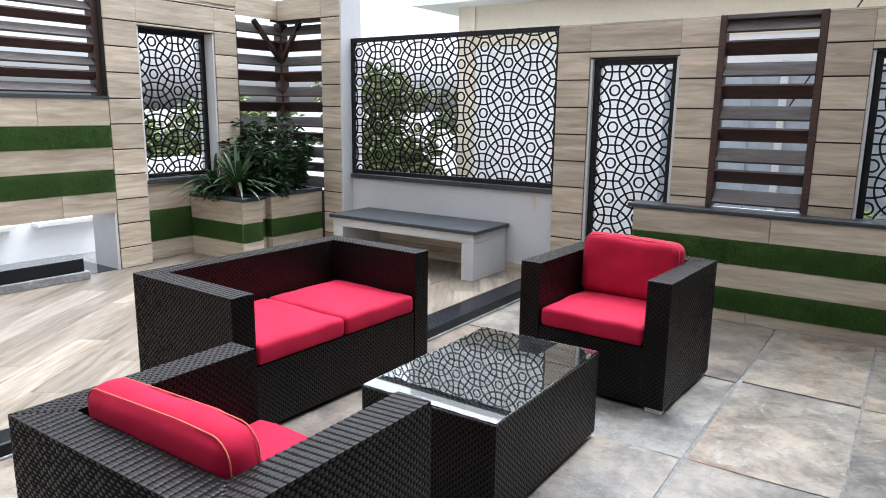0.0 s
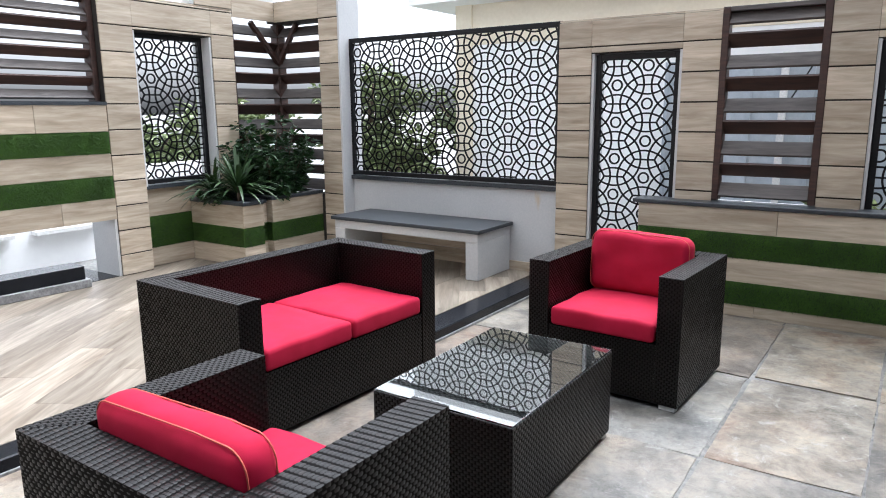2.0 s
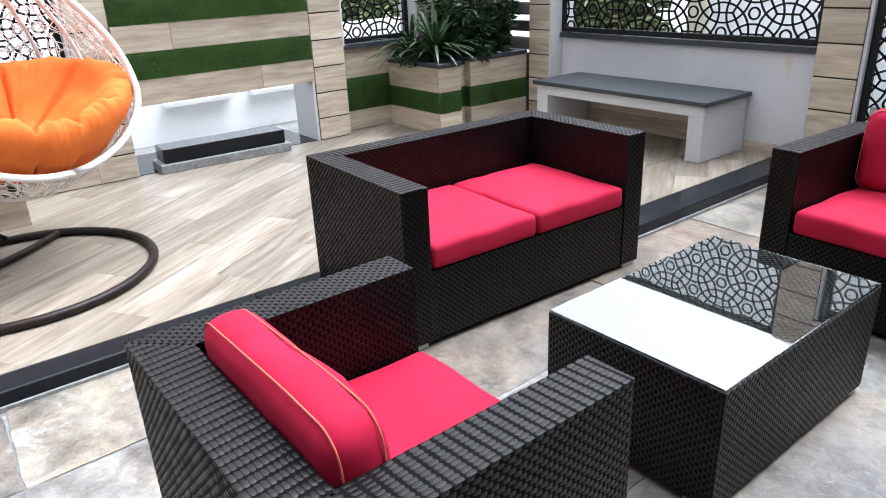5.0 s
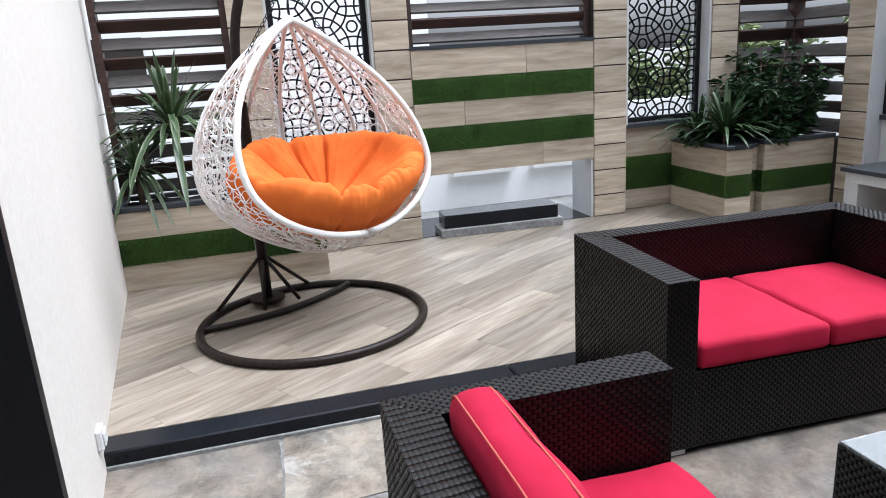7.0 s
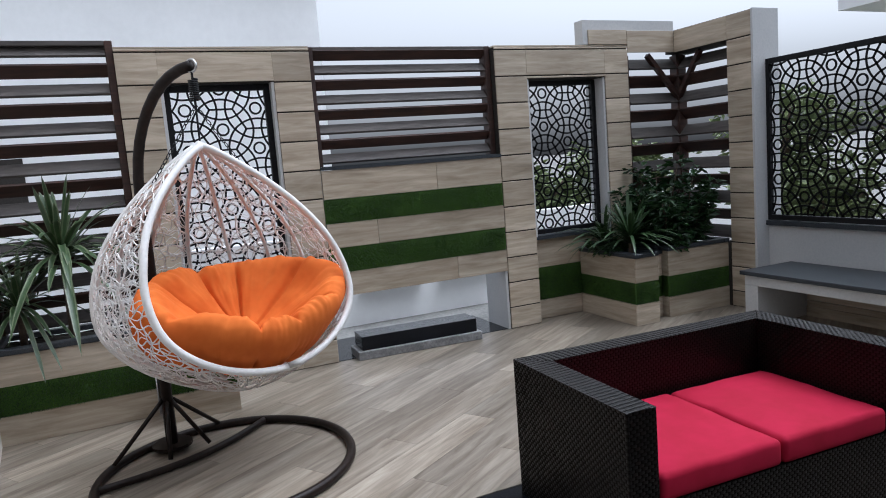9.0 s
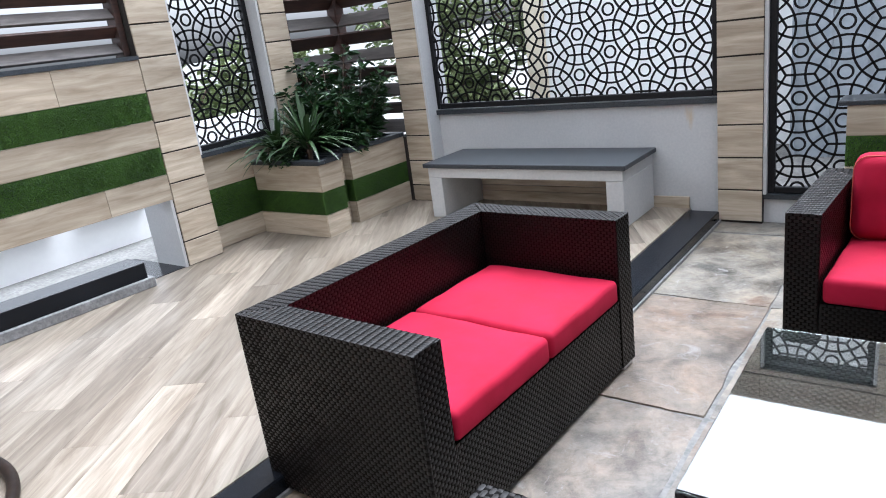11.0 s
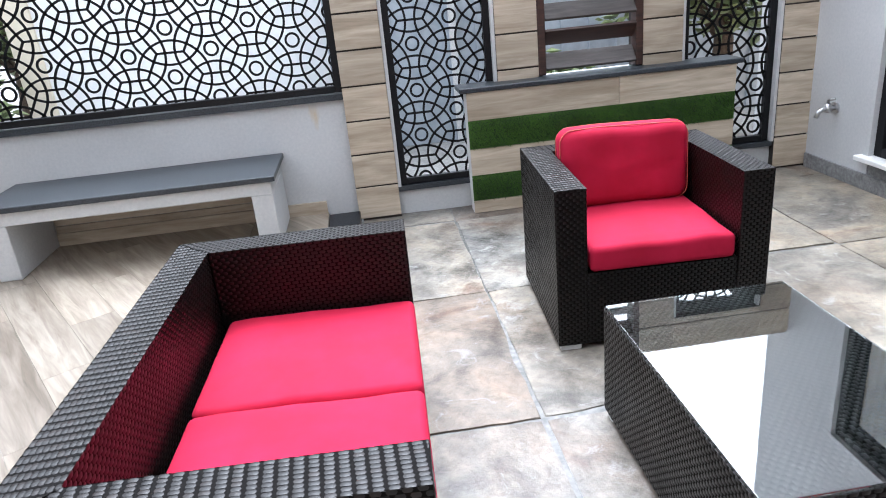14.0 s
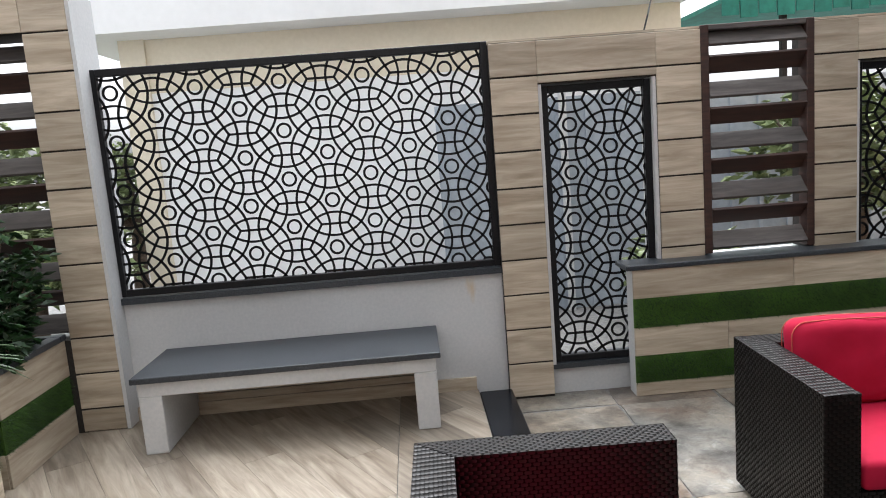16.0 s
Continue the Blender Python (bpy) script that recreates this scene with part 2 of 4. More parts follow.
LEAF_DARK = leaf("dark_shrub_leaf", (0.008112, 0.03042, 0.008112), (0.02366, 0.0676, 0.0169))
LEAF_STRAP = leaf("strap_leaf", (0.01316, 0.03588, 0.009568), (0.04186, 0.08372, 0.02691))
LEAF_VARIEGATED = leaf("variegated_leaf", (0.072, 0.096, 0.048), (0.132, 0.162, 0.084))
LEAF_FAR = leaf("tree_leaf", (0.13, 0.17, 0.075), (0.25, 0.30, 0.13))
BARK = speckled("brown_bark", (0.06, 0.04, 0.03), (0.14, 0.10, 0.07), 30, 0.9, 0.6)

GLASS = mat("clear_glass", (0.9, 0.95, 0.95), 0.02)
GLASS.node_tree.nodes["Principled BSDF"].inputs["Transmission Weight"].default_value = 1.0
TABLE_GLASS = mat("table_glass", (0.92, 0.97, 0.96), 0.01)
TABLE_GLASS.node_tree.nodes["Principled BSDF"].inputs["Transmission Weight"].default_value = 1.0
TABLE_GLASS.node_tree.nodes["Principled BSDF"].inputs["IOR"].default_value = 2.3


# ---- mesh helpers ----
def cuboid(bm, x0, x1, y0, y1, z0, z1, bev=0.0, seg=1):
    g = bmesh.ops.create_cube(bm, size=1.0)["verts"]
    for v in g:
        v.co = Vector((x0 + (v.co.x + .5) * (x1 - x0), y0 + (v.co.y + .5) * (y1 - y0), z0 + (v.co.z + .5) * (z1 - z0)))
    if bev:
        es = list({e for v in g for e in v.link_edges})
        bmesh.ops.bevel(bm, geom=es, offset=bev, segments=seg, affect="EDGES", profile=0.5)
    return bm


def blk(x0, x1, y0, y1, z0, z1, bev=0.0, seg=1):
    return cuboid(bmesh.new(), x0, x1, y0, y1, z0, z1, bev, seg)


def mesh_of(name, bm, material, smooth=False):
    if smooth:
        for f in bm.faces:
            f.smooth = True
    me = bpy.data.meshes.new(name)
    bm.normal_update()
    bm.to_mesh(me)
    bm.free()
    me.materials.append(material)
    return me


def part(name, bm, material, parent=None, label="", smooth=False):
    ob = new(name, mesh_of(name, bm, material, smooth))
    if parent is not None:
        ob.parent = parent
    return tagged(ob, label)


def woven(name, bm, parent, inset=0.0022, sides="xyz"):
    """A wicker part: a dark core with flat strands arched over and under along every outer face."""
    bm.normal_update()
    jobs = []
    for f in bm.faces:
        n = f.normal.copy()
        if n.z < -0.5 or (abs(n.x) > 0.3 and abs(n.y) > 0.3):
            continue
        if "xyz"[max(range(3), key=lambda i: abs(n[i]))] not in sides:
            continue
        if abs(n.z) > 0.9:
            e = max(f.edges, key=lambda q: q.calc_length())
            u = (e.verts[1].co - e.verts[0].co).normalized()
        else:
            u = Vector((0, 0, 1)).cross(n).normalized()
        jobs.append((n, u, n.cross(u), [v.co.copy() for v in f.verts]))
    for f in bm.faces:
        f.material_index = 1
    for v in bm.verts:
        v.co -= sum((f.normal for f in v.link_faces), Vector()).normalized() * inset
    rw, pitch = 0.0115, 0.025
    for n, u, w, poly in jobs:
        o = poly[0] - n * inset
        flat = [((p - poly[0]).dot(u), (p - poly[0]).dot(w)) for p in poly]
        lo, hi = min(q[1] for q in flat), max(q[1] for q in flat)
        rows = max(1, round((hi - lo) / rw))
        step = (hi - lo) / rows
        for r in range(rows):
            vc = lo + (r + 0.5) * step
            xs = []
            for p, q in zip(flat, flat[1:] + flat[:1]):
                if (p[1] - vc) * (q[1] - vc) < 0:
                    xs.append(p[0] + (q[0] - p[0]) * (vc - p[1]) / (q[1] - p[1]))
            if len(xs) < 2:
                continue
            x0, x1 = min(xs), max(xs)
            a = x0 - (pitch / 2 if r % 2 else 0)
            while a < x1:
                p, q = max(a + 0.0008, x0), min(a + pitch - 0.0008, x1)
                a += pitch
                if q - p < 0.006:
                    continue
                hw, top = step * 0.46, inset + random.uniform(-0.0003, 0.0005)
                grid_ = []
                for t in (-1, -0.5, 0.5, 1):
                    rise = top * (1.0 if abs(t) < 0.9 else 0.15)
                    c = o + u * ((p + q) / 2 + t * (q - p) / 2) + n * rise
                    grid_.append([bm.verts.new(c + w * (vc - hw) - n * 0.0009), bm.verts.new(c + w * vc), bm.verts.new(c + w * (vc + hw) - n * 0.0009)])
                for g0, g1 in zip(grid_, grid_[1:]):
                    for k in (0, 1):
                        bm.faces.new((g0[k], g1[k], g1[k + 1], g0[k + 1])).smooth = True
    ob = part(name, bm, WICKER, parent)
    ob.data.materials.append(WICKER_CORE)
    return ob


def thing(name, label, category, group="", kind="", at=None):
    ob = new(name)
    ob.empty_display_size = 0.1
    if at is not None:
        ob.matrix_world = at
    return tagged(ob, label, category, group, kind)


def tube(bm, pts, r, n=8, closed=False):
    """A round bar along a line of points."""
    pts = [Vector(p) for p in pts]
    rings, last = [], None
    for i, p in enumerate(pts):
        a = pts[i - 1] if (i or closed) else p
        b = pts[(i + 1) % len(pts)] if (i + 1 < len(pts) or closed) else p
        d = (b - a).normalized()
        if last is None:
            last = d.orthogonal().normalized()
        u = (last - d * last.dot(d)).normalized()
        last = u
        w = d.cross(u)
        rr = r[i] if isinstance(r, (list, tuple)) else r
        rings.append([bm.verts.new(p + (u * math.cos(2 * math.pi * k / n) + w * math.sin(2 * math.pi * k / n)) * rr) for k in range(n)])
    m = len(rings)
    for i in range(m if closed else m - 1):
        q, s = rings[i], rings[(i + 1) % m]
        for k in range(n):
            bm.faces.new((q[k], q[(k + 1) % n], s[(k + 1) % n], s[k]))
    if not closed:
        bm.faces.new(rings[0][::-1])
        bm.faces.new(rings[-1])
    return bm


def clip(poly, a, b, c):
    """The part of a flat polygon where a*x + b*y <= c."""
    out = []
    for i, p in enumerate(poly):
        q = poly[(i + 1) % len(poly)]
        dp, dq = a * p[0] + b * p[1] - c, a * q[0] + b * q[1] - c
        if dp <= 0:
            out.append(p)
        if dp * dq < 0:
            t = dp / (dp - dq)
            out.append((p[0] + t * (q[0] - p[0]), p[1] + t * (q[1] - p[1])))
    return out


def prism(poly, z0, z1):
    bm = bmesh.new()
    lo = [bm.verts.new((x, y, z0)) for x, y in poly]
    hi = [bm.verts.new((x, y, z1)) for x, y in poly]
    bm.faces.new(hi)
    bm.faces.new(lo[::-1])
    for i in range(len(poly)):
        j = (i + 1) % len(poly)
        bm.faces.new((lo[i], lo[j], hi[j], hi[i]))
    return bm


# ---- lattice screens ----
def lattice(w, h, shift=(0.0, 0.0)):
    """Cut metal sheet: overlapping rings, small circles and honeycomb bars, in the plane x, z."""
    bm = bmesh.new()
    px, pz, half, t0, t1 = 0.455, 0.268, 0.0062, -0.004, 0.004

    def bar(a, b):
        for p in (a, b):
            if not (0.0 <= p[0] <= w and 0.0 <= p[1] <= h):
                return
        d = Vector((b[0] - a[0], b[1] - a[1]))
        n = Vector((-d.y, d.x)).normalized() * half
        e = d.normalized() * 0.002
        c = [(a[0] - e.x + n.x, a[1] - e.y + n.y), (a[0] - e.x - n.x, a[1] - e.y - n.y),
             (b[0] + e.x - n.x, b[1] + e.y - n.y), (b[0] + e.x + n.x, b[1] + e.y + n.y)]
        f = [bm.verts.new((x, t0, z)) for x, z in c]
        k = [bm.verts.new((x, t1, z)) for x, z in c]
        bm.faces.new(f)
        bm.faces.new(k[::-1])
        bm.faces.new((f[0], k[0], k[1], f[1]))
        bm.faces.new((f[2], k[2], k[3], f[3]))

    def ring(cx, cz, r, n):
        p = [(cx + r * math.cos(2 * math.pi * i / n), cz + r * math.sin(2 * math.pi * i / n)) for i in range(n + 1)]
        for a, b in zip(p, p[1:]):
            bar(a, b)

    def line(a, b):
        n = max(1, round(math.dist(a, b) / 0.02))
        q = [(a[0] + (b[0] - a[0]) * i / n, a[1] + (b[1] - a[1]) * i / n) for i in range(n + 1)]
        for u, v in zip(q, q[1:]):
            bar(u, v)

    hx = px / 4 + (pz / 2) ** 2 / px          # half-way corner of the honeycomb cell
    for i in range(-2, int(w / px) + 3):
        for j in range(-2, int(h / pz) + 3):
            for o in (0, 1):
                cx, cz = (i + o / 2) * px + shift[0], (j + o / 2) * pz + shift[1]
                ring(cx, cz, 0.2, 56)
                ring(cx, cz, 0.037, 18)
                b = px / 2 - hx
                line((cx - b, cz + pz / 2), (cx + b, cz + pz / 2))
                line((cx + b, cz + pz / 2), (cx + px / 2 - b, cz))
                line((cx - b, cz + pz / 2), (cx - px / 2 + b, cz))
    return bm


def screen(name, label, w, h, m, border=0.04, shift=(0.1, 0.05), hinges=False):
    """A framed lattice screen; x along its width, z up, its foot at the origin."""
    s = thing(name, label, "screen", "lattice screens", "structure", m)
    part("lattice_panel", lattice(w, h, shift), BLACK_METAL, s)
    d = 0.02
    for q in ((0, border, 0, h), (w - border, w, 0, h), (border, w - border, 0, border), (border, w - border, h - border, h)):
        part("frame_bar", blk(q[0], q[1], -d, d, q[2], q[3], 0.003), BLACK_METAL, s)
    if hinges:
        for z in (0.12 * h, 0.86 * h):
            part("bracket", blk(-0.035, 0.012, -0.03, -0.015, z, z + 0.03, 0.003), BLACK_METAL, s)
    return s


def rows_of(z0, z1, off=0.0):
    """Plank courses between two heights, on one common set of joints."""
    out, z = [], z0
    k = math.floor((z0 - off) / PITCH) + 1
    while z < z1 - 0.01:
        top = min(off + k * PITCH, z1)
        if top - z > 0.012:
            out.append((z, top))
        z = top
        k += 1
    return out


def plank_face(parent, axis, face, depth, a0, a1, z0, z1, off=0.0, gap=0.005):
    """Tile planks proud of a core. axis 'y': the face looks to -y at y=face; axis 'x': to +x at x=face."""
    for z, top in rows_of(z0, z1, off):
        if axis == "y":
            bm = blk(a0, a1, face, face + depth, z + gap, top - gap, 0.002)
        else:
            bm = blk(face - depth, face, a0, a1, z + gap, top - gap, 0.002)
        part("plank", bm, WALL_TILE, parent)


def turf(parent, x0, x1, y0, y1, z0, z1, out, seed):
    """A strip of artificial turf: a backing with many short blades."""
    rnd = random.Random(seed)
    bm = blk(x0, x1, y0, y1, z0, z1)
    o = Vector(out)
    across = Vector((0, 0, 1)).cross(o)
    wide = (x1 - x0) if abs(o.y) > 0.5 else (y1 - y0)
    n = int(wide * (z1 - z0) * 17000)
    for _ in range(n):
        u, z = rnd.uniform(0.004, wide - 0.004), rnd.uniform(z0 + 0.004, z1 - 0.002)
        if abs(o.y) > 0.5:
            base = Vector((x0 + u, y0 if o.y < 0 else y1, z))
        else:
            base = Vector((x1 if o.x > 0 else x0, y0 + u, z))
        tip = base + o * rnd.uniform(0.010, 0.036) + across * rnd.uniform(-0.014, 0.014) + Vector((0, 0, rnd.uniform(-0.016, 0.010)))
        s = across * 0.0022
        bm.faces.new([bm.verts.new(base - s), bm.verts.new(base + s), bm.verts.new(tip)])
    return part("turf_strip", bm, TURF, parent, "dark green artificial turf strip")


# ---- ground and floors ----
tagged(part("ground", blk(-400, 400, -400, 400, -0.32, -0.30), GREY_GROUT), "grey dusty ground outside the terrace walls", "ground", kind="structure")
floor = tagged(part("floor", blk(-1.3, 2.3, -0.6, 6.3, -0.2, -0.0045), GREY_GROUT), "weathered multicoloured stone slab terrace floor", "floor", kind="structure")
platform = tagged(part("platform", blk(-4.3, -1.24, 0.3, 6.3, -0.2, P - 0.012), GREY_GROUT), "raised platform under pale wood-look floor tiles", "platform", kind="structure")
part("platform_extension", blk(-1.24, -0.8, 4.14, 6.3, -0.2, P - 0.012), GREY_GROUT, platform)

# black granite kerb with a jog behind the sofa
kerb = thing("kerb", "polished black granite edging of the raised platform", "kerb", kind="structure")
part("edging_stone", blk(-1.26, -1.13, 0.55, 2.4, -0.02, P, 0.006), GRANITE, kerb)
part("edging_stone", blk(-1.26, -1.13, 2.404, 4.07, -0.02, P, 0.006), GRANITE, kerb)
part("edging_stone", blk(-1.26, -0.61, 4.075, 4.22, -0.02, P, 0.006), GRANITE, kerb)
part("edging_stone", blk(-0.80, -0.61, 4.225, 5.93, -0.02, P, 0.006), GRANITE, kerb)
for y0, y1, x in ((0.55, 4.07, -1.13), (4.08, 5.93, -0.61)):
    part("base_strip", blk(x, x + 0.012, y0, y1, -0.02, 0.016, 0.002), BASE_STONE, kerb)


# ---- wall B: the long screen wall, face towards -y ----
WB = 5.93
wall_b = thing("wall_north", "terrace wall clad in beige wood-look planks and white paint", "wall", kind="structure")


def core(x0, x1, y0, y1, z0, z1, material=GROUT, name="wall_core", label=""):
    return part(name, blk(x0, x1, y0, y1, z0, z1), material, wall_b, label)


core(-2.78, -0.62, 5.985, 6.16, -0.05, 0.745, STAINED, "painted_wall", "white painted wall with a rusty run-off stain")
core(-2.80, -0.615, 5.955, 6.17, 0.75, 0.785, GRANITE_GREY, "ledge")
core(-2.78, -0.81, 5.965, 5.983, P, P + 0.075, WALL_TILE, "skirting")
for x0, x1, z0, z1 in ((-0.62, -0.36, -0.05, 2.02), (-0.36, 0.30, 1.785, 2.02), (0.30, 0.55, -0.05, 2.02),
                       (1.19, 1.44, -0.05, 2.02), (1.44, 2.08, 1.785, 2.02), (2.08, 2.32, -0.05, 2.02)):
    core(x0, x1, WB + 0.012, 6.16, z0, z1 - 0.004)
    core(x0, x1, WB + 0.01, 6.17, z1, z1 + 0.012, WALL_TILE, "coping")
    plank_face(wall_b, "y", WB, 0.012, x0 + 0.0005, x1 - 0.0005, max(z0, 0.0), z1, off=0.01)
for x0, x1 in ((-0.36, 0.30), (1.44, 2.08)):
    core(x0, x1, 5.985, 6.16, -0.05, 0.15, WHITE, "painted_base")
    core(x0, x1, 5.955, 6.165, 0.153, 0.183, GRANITE_GREY, "ledge")
    core(x0 + 0.001, x0 + 0.02, WB + 0.014, 6.155, 0.185, 1.783, WHITE, "reveal")
    core(x1 - 0.02, x1 - 0.001, WB + 0.014, 6.155, 0.185, 1.783, WHITE, "reveal")
core(0.55, 1.19, 6.0, 6.16, -0.05, 0.74, WHITE, "painted_base")
core(-0.62, -0.612, WB + 0.02, 5.98, 0.0, 0.74, WHITE, "reveal")

screen("lattice_screen", "wide black laser-cut metal screen of rings and circles", 2.16, 1.25, pose(-2.78, 6.0, 0.79), hinges=True)
screen("lattice_screen", "tall narrow black laser-cut metal screen in a doorway", 0.62, 1.59, pose(-0.34, 6.0, 0.185), shift=(0.16, 0.03))
screen("lattice_screen", "tall narrow black laser-cut metal screen in a doorway", 0.60, 1.59, pose(1.46, 6.0, 0.185), shift=(0.05, 0.10))


def slat_panel(name, label, w, h, n, m, posts=(), top_rail=True, deep=0.07):
    """Horizontal timber louvres between posts; x along the width, facing -y, foot at the origin."""
    s = thing(name, label, "louvre panel", "timber louvre panels", "structure", m)
    step = h / n
    for k in range(n):
        z = (k + 0.5) * step
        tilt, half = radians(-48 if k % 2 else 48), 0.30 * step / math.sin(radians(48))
        bm = blk(0.045, w - 0.045, -half, half, -0.010, 0.010, 0.002)
        bmesh.ops.rotate(bm, verts=bm.verts, cent=(0, 0, 0), matrix=Matrix.Rotation(tilt, 3, "X"))
        bmesh.ops.translate(bm, verts=bm.verts, vec=(0, 0, z))
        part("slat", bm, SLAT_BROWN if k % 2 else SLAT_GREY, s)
    for x in (0, w - 0.045, *posts):
        part("post", blk(x, x + 0.045, -deep / 2, deep / 2 + 0.02, 0, h, 0.004), SLAT_BROWN, s)
    if top_rail:
        part("rail", blk(0.045, w - 0.045, -deep / 2 + 0.004, deep / 2, h - 0.03, h, 0.003), SLAT_GREY, s)
    return s


slat_panel("louvre_panel", "weathered grey and brown timber louvre panel", 0.64, 1.27, 9, pose(0.55, 5.96, 0.765))

# low planter wall with turf stripes in front of wall B
pw = thing("planter_wall", "low beige plank wall with two turf stripes and dark stone top", "planter wall", kind="structure")
part("wall_core", blk(0.085, 1.725, 5.825, 5.925, -0.01, 0.728), WHITE, pw)
part("top_ledge", blk(0.045, 1.76, 5.79, 6.0, 0.73, 0.758, 0.004), GRANITE_GREY, pw)
for z0, z1, cuts in ((0.565, 0.728, (0.085, 1.0, 1.725)), (0.235, 0.395, (0.085, 0.62, 1.725)), (0.0, 0.075, (0.085, 0.9, 1.725))):
    for p, q in zip(cuts, cuts[1:]):
        part("plank", blk(p + 0.001, q - 0.001, 5.808, 5.824, z0, z1, 0.002), WALL_TILE, pw)
turf(pw, 0.086, 1.724, 5.812, 5.824, 0.397, 0.563, (0, -1, 0), 1)
turf(pw, 0.086, 1.724, 5.812, 5.824, 0.077, 0.233, (0, -1, 0), 2)

# corner tower with louvres on both faces
TZ = 2.42
part("tower_core", blk(-3.02, -2.785, 5.862, 6.12, 0.0, TZ), GROUT, wall_b)
part("tower_return", blk(-2.785, -2.765, 5.852, 6.125, 0.0, TZ + 0.004), WHITE, wall_b)
plank_face(wall_b, "y", 5.85, 0.012, -3.02, -2.786, P, TZ)
part("tower_beam_core", blk(-3.72, -3.021, 5.862, 6.12, 2.23, TZ), GROUT, wall_b)
plank_face(wall_b, "y", 5.85, 0.012, -3.60, -3.022, 2.225, TZ)
slat_panel("louvre_panel", "brown timber louvre panel in the corner opening", 0.70, 1.62, 11, pose(-3.70, 5.98, 0.6), top_rail=False)

# ---- wall A: the wall behind the swing chair, face towards +x ----
WA = -3.6
wall_a = thing("wall_west", "terrace wall of beige wood-look planks with turf stripes", "wall", kind="structure")


def core_a(x0, x1, y0, y1, z0, z1, material=GROUT, name="wall_core", label=""):
    return part(name, blk(x0, x1, y0, y1, z0, z1), material, wall_a, label)


HA = 2.29
for y0, y1, z0, z1 in ((1.40, 1.64, 0, HA), (1.64, 2.36, 2.07, HA), (1.64, 2.36, 0, 0.80), (2.36, 2.615, 0, HA),
                       (4.06, 4.34, 0, HA), (4.34, 5.10, 2.04, HA), (5.10, 5.34, 0, HA)):
    core_a(WA - 0.25, WA - 0.012, y0, y1, z0, z1 - 0.004)
    plank_face(wall_a, "x", WA, 0.012, y0, y1, max(z0, P), z1, off=0.04)
    core_a(WA - 0.26, WA - 0.008, y0, y1, z1, z1 + 0.01, WALL_TILE, "coping")
for y0, y1, z0, z1 in ((1.64, 2.36, 0.80, 2.068), (4.34, 5.10, 0.78, 2.038)):
    core_a(WA - 0.245, WA - 0.013, y0 + 0.001, y0 + 0.02, z0, z1, WHITE, "reveal")
    core_a(WA - 0.245, WA - 0.013, y1 - 0.02, y1 - 0.001, z0, z1, WHITE, "reveal")
# the panel below the second screen stands back, with one turf stripe
core_a(WA - 0.25, WA - 0.132, 4.34, 5.10, 0, 0.745)
core_a(WA - 0.26, WA - 0.06, 4.342, 5.098, 0.748, 0.78, GRANITE_GREY, "ledge")
for z0, z1 in ((P, 0.235), (0.505, 0.745)):
    part("plank", blk(WA - 0.131, WA - 0.115, 4.342, 5.098, z0 + .003, z1 - .003, 0.002), WALL_TILE, wall_a)
turf(wall_a, WA - 0.131, WA - 0.12, 4.342, 5.098, 0.237, 0.503, (1, 0, 0), 3)
screen("lattice_screen", "black laser-cut metal screen behind the swing chair", 0.68, 1.25, pose(WA - 0.1, 1.66, 0.815, 0, 0, 90), shift=(0.12, 0.02))
screen("lattice_screen", "black laser-cut metal screen beside the corner planters", 0.72, 1.25, pose(WA - 0.14, 4.36, 0.785, 0, 0, 90), shift=(0.2, 0.08))
# panel with two turf stripes above a niche
core_a(WA - 0.13, WA - 0.016, 2.62, 4.055, 0.545, 1.448, WHITE)
core_a(WA - 0.14, WA + 0.01, 2.617, 4.058, 1.45, 1.475, GRANITE_GREY, "ledge")
for z0, z1, c in ((1.245, 1.448, 3.5), (0.895, 1.07, 3.0), (0.545, 0.715, 3.62)):
    for p, q in ((2.62, c), (c, 4.055)):
        part("plank", blk(WA - 0.015, WA, p + .001, q - .001, z0, z1, 0.002), WALL_TILE, wall_a)
turf(wall_a, WA - 0.015, WA - 0.006, 2.62, 4.055, 1.072, 1.243, (1, 0, 0), 4)
turf(wall_a, WA - 0.015, WA - 0.006, 2.62, 4.055, 0.717, 0.893, (1, 0, 0), 5)
slat_panel("louvre_panel", "wide grey and brown timber louvre panel", 1.44, 0.83, 8, pose(WA - 0.1, 2.615, 1.476, 0, 0, 90), top_rail=True)
slat_panel("louvre_panel", "tall grey and brown timber louvre panel", 0.84, 1.75, 15, pose(WA - 0.1, 0.56, 0.6, 0, 0, 90))
slat_panel("louvre_panel", "brown timber louvre panel in the corner opening", 0.62, 1.62, 11, pose(-3.70, 5.36, 0.6, 0, 0, 90), top_rail=False)
part("tower_beam_core", blk(WA - 0.12, WA - 0.012, 4.9, 5.86, 2.305, TZ + 0.08), WHITE, wall_a)
plank_face(wall_a, "x", WA + 0.002, 0.012, 5.342, 5.848, 2.23, TZ)
part("tower_plank", blk(WA - 0.012, WA, 4.95, 5.34, 2.304, TZ), WALL_TILE, wall_a)
part("corner_post", blk(-3.74, -3.67, 5.95, 6.02, 0.5, 2.3, 0.004), SLAT_BROWN, wall_a)
for p0, p1 in (((-3.66, 5.60, 2.22), (-3.66, 5.93, 1.86)), ((-3.40, 5.95, 2.22), (-3.66, 5.95, 1.86))):
    part("brace", tube(bmesh.new(), [p0, p1], 0.028, 4), SLAT_BROWN, wall_a, "brown timber corner brace")
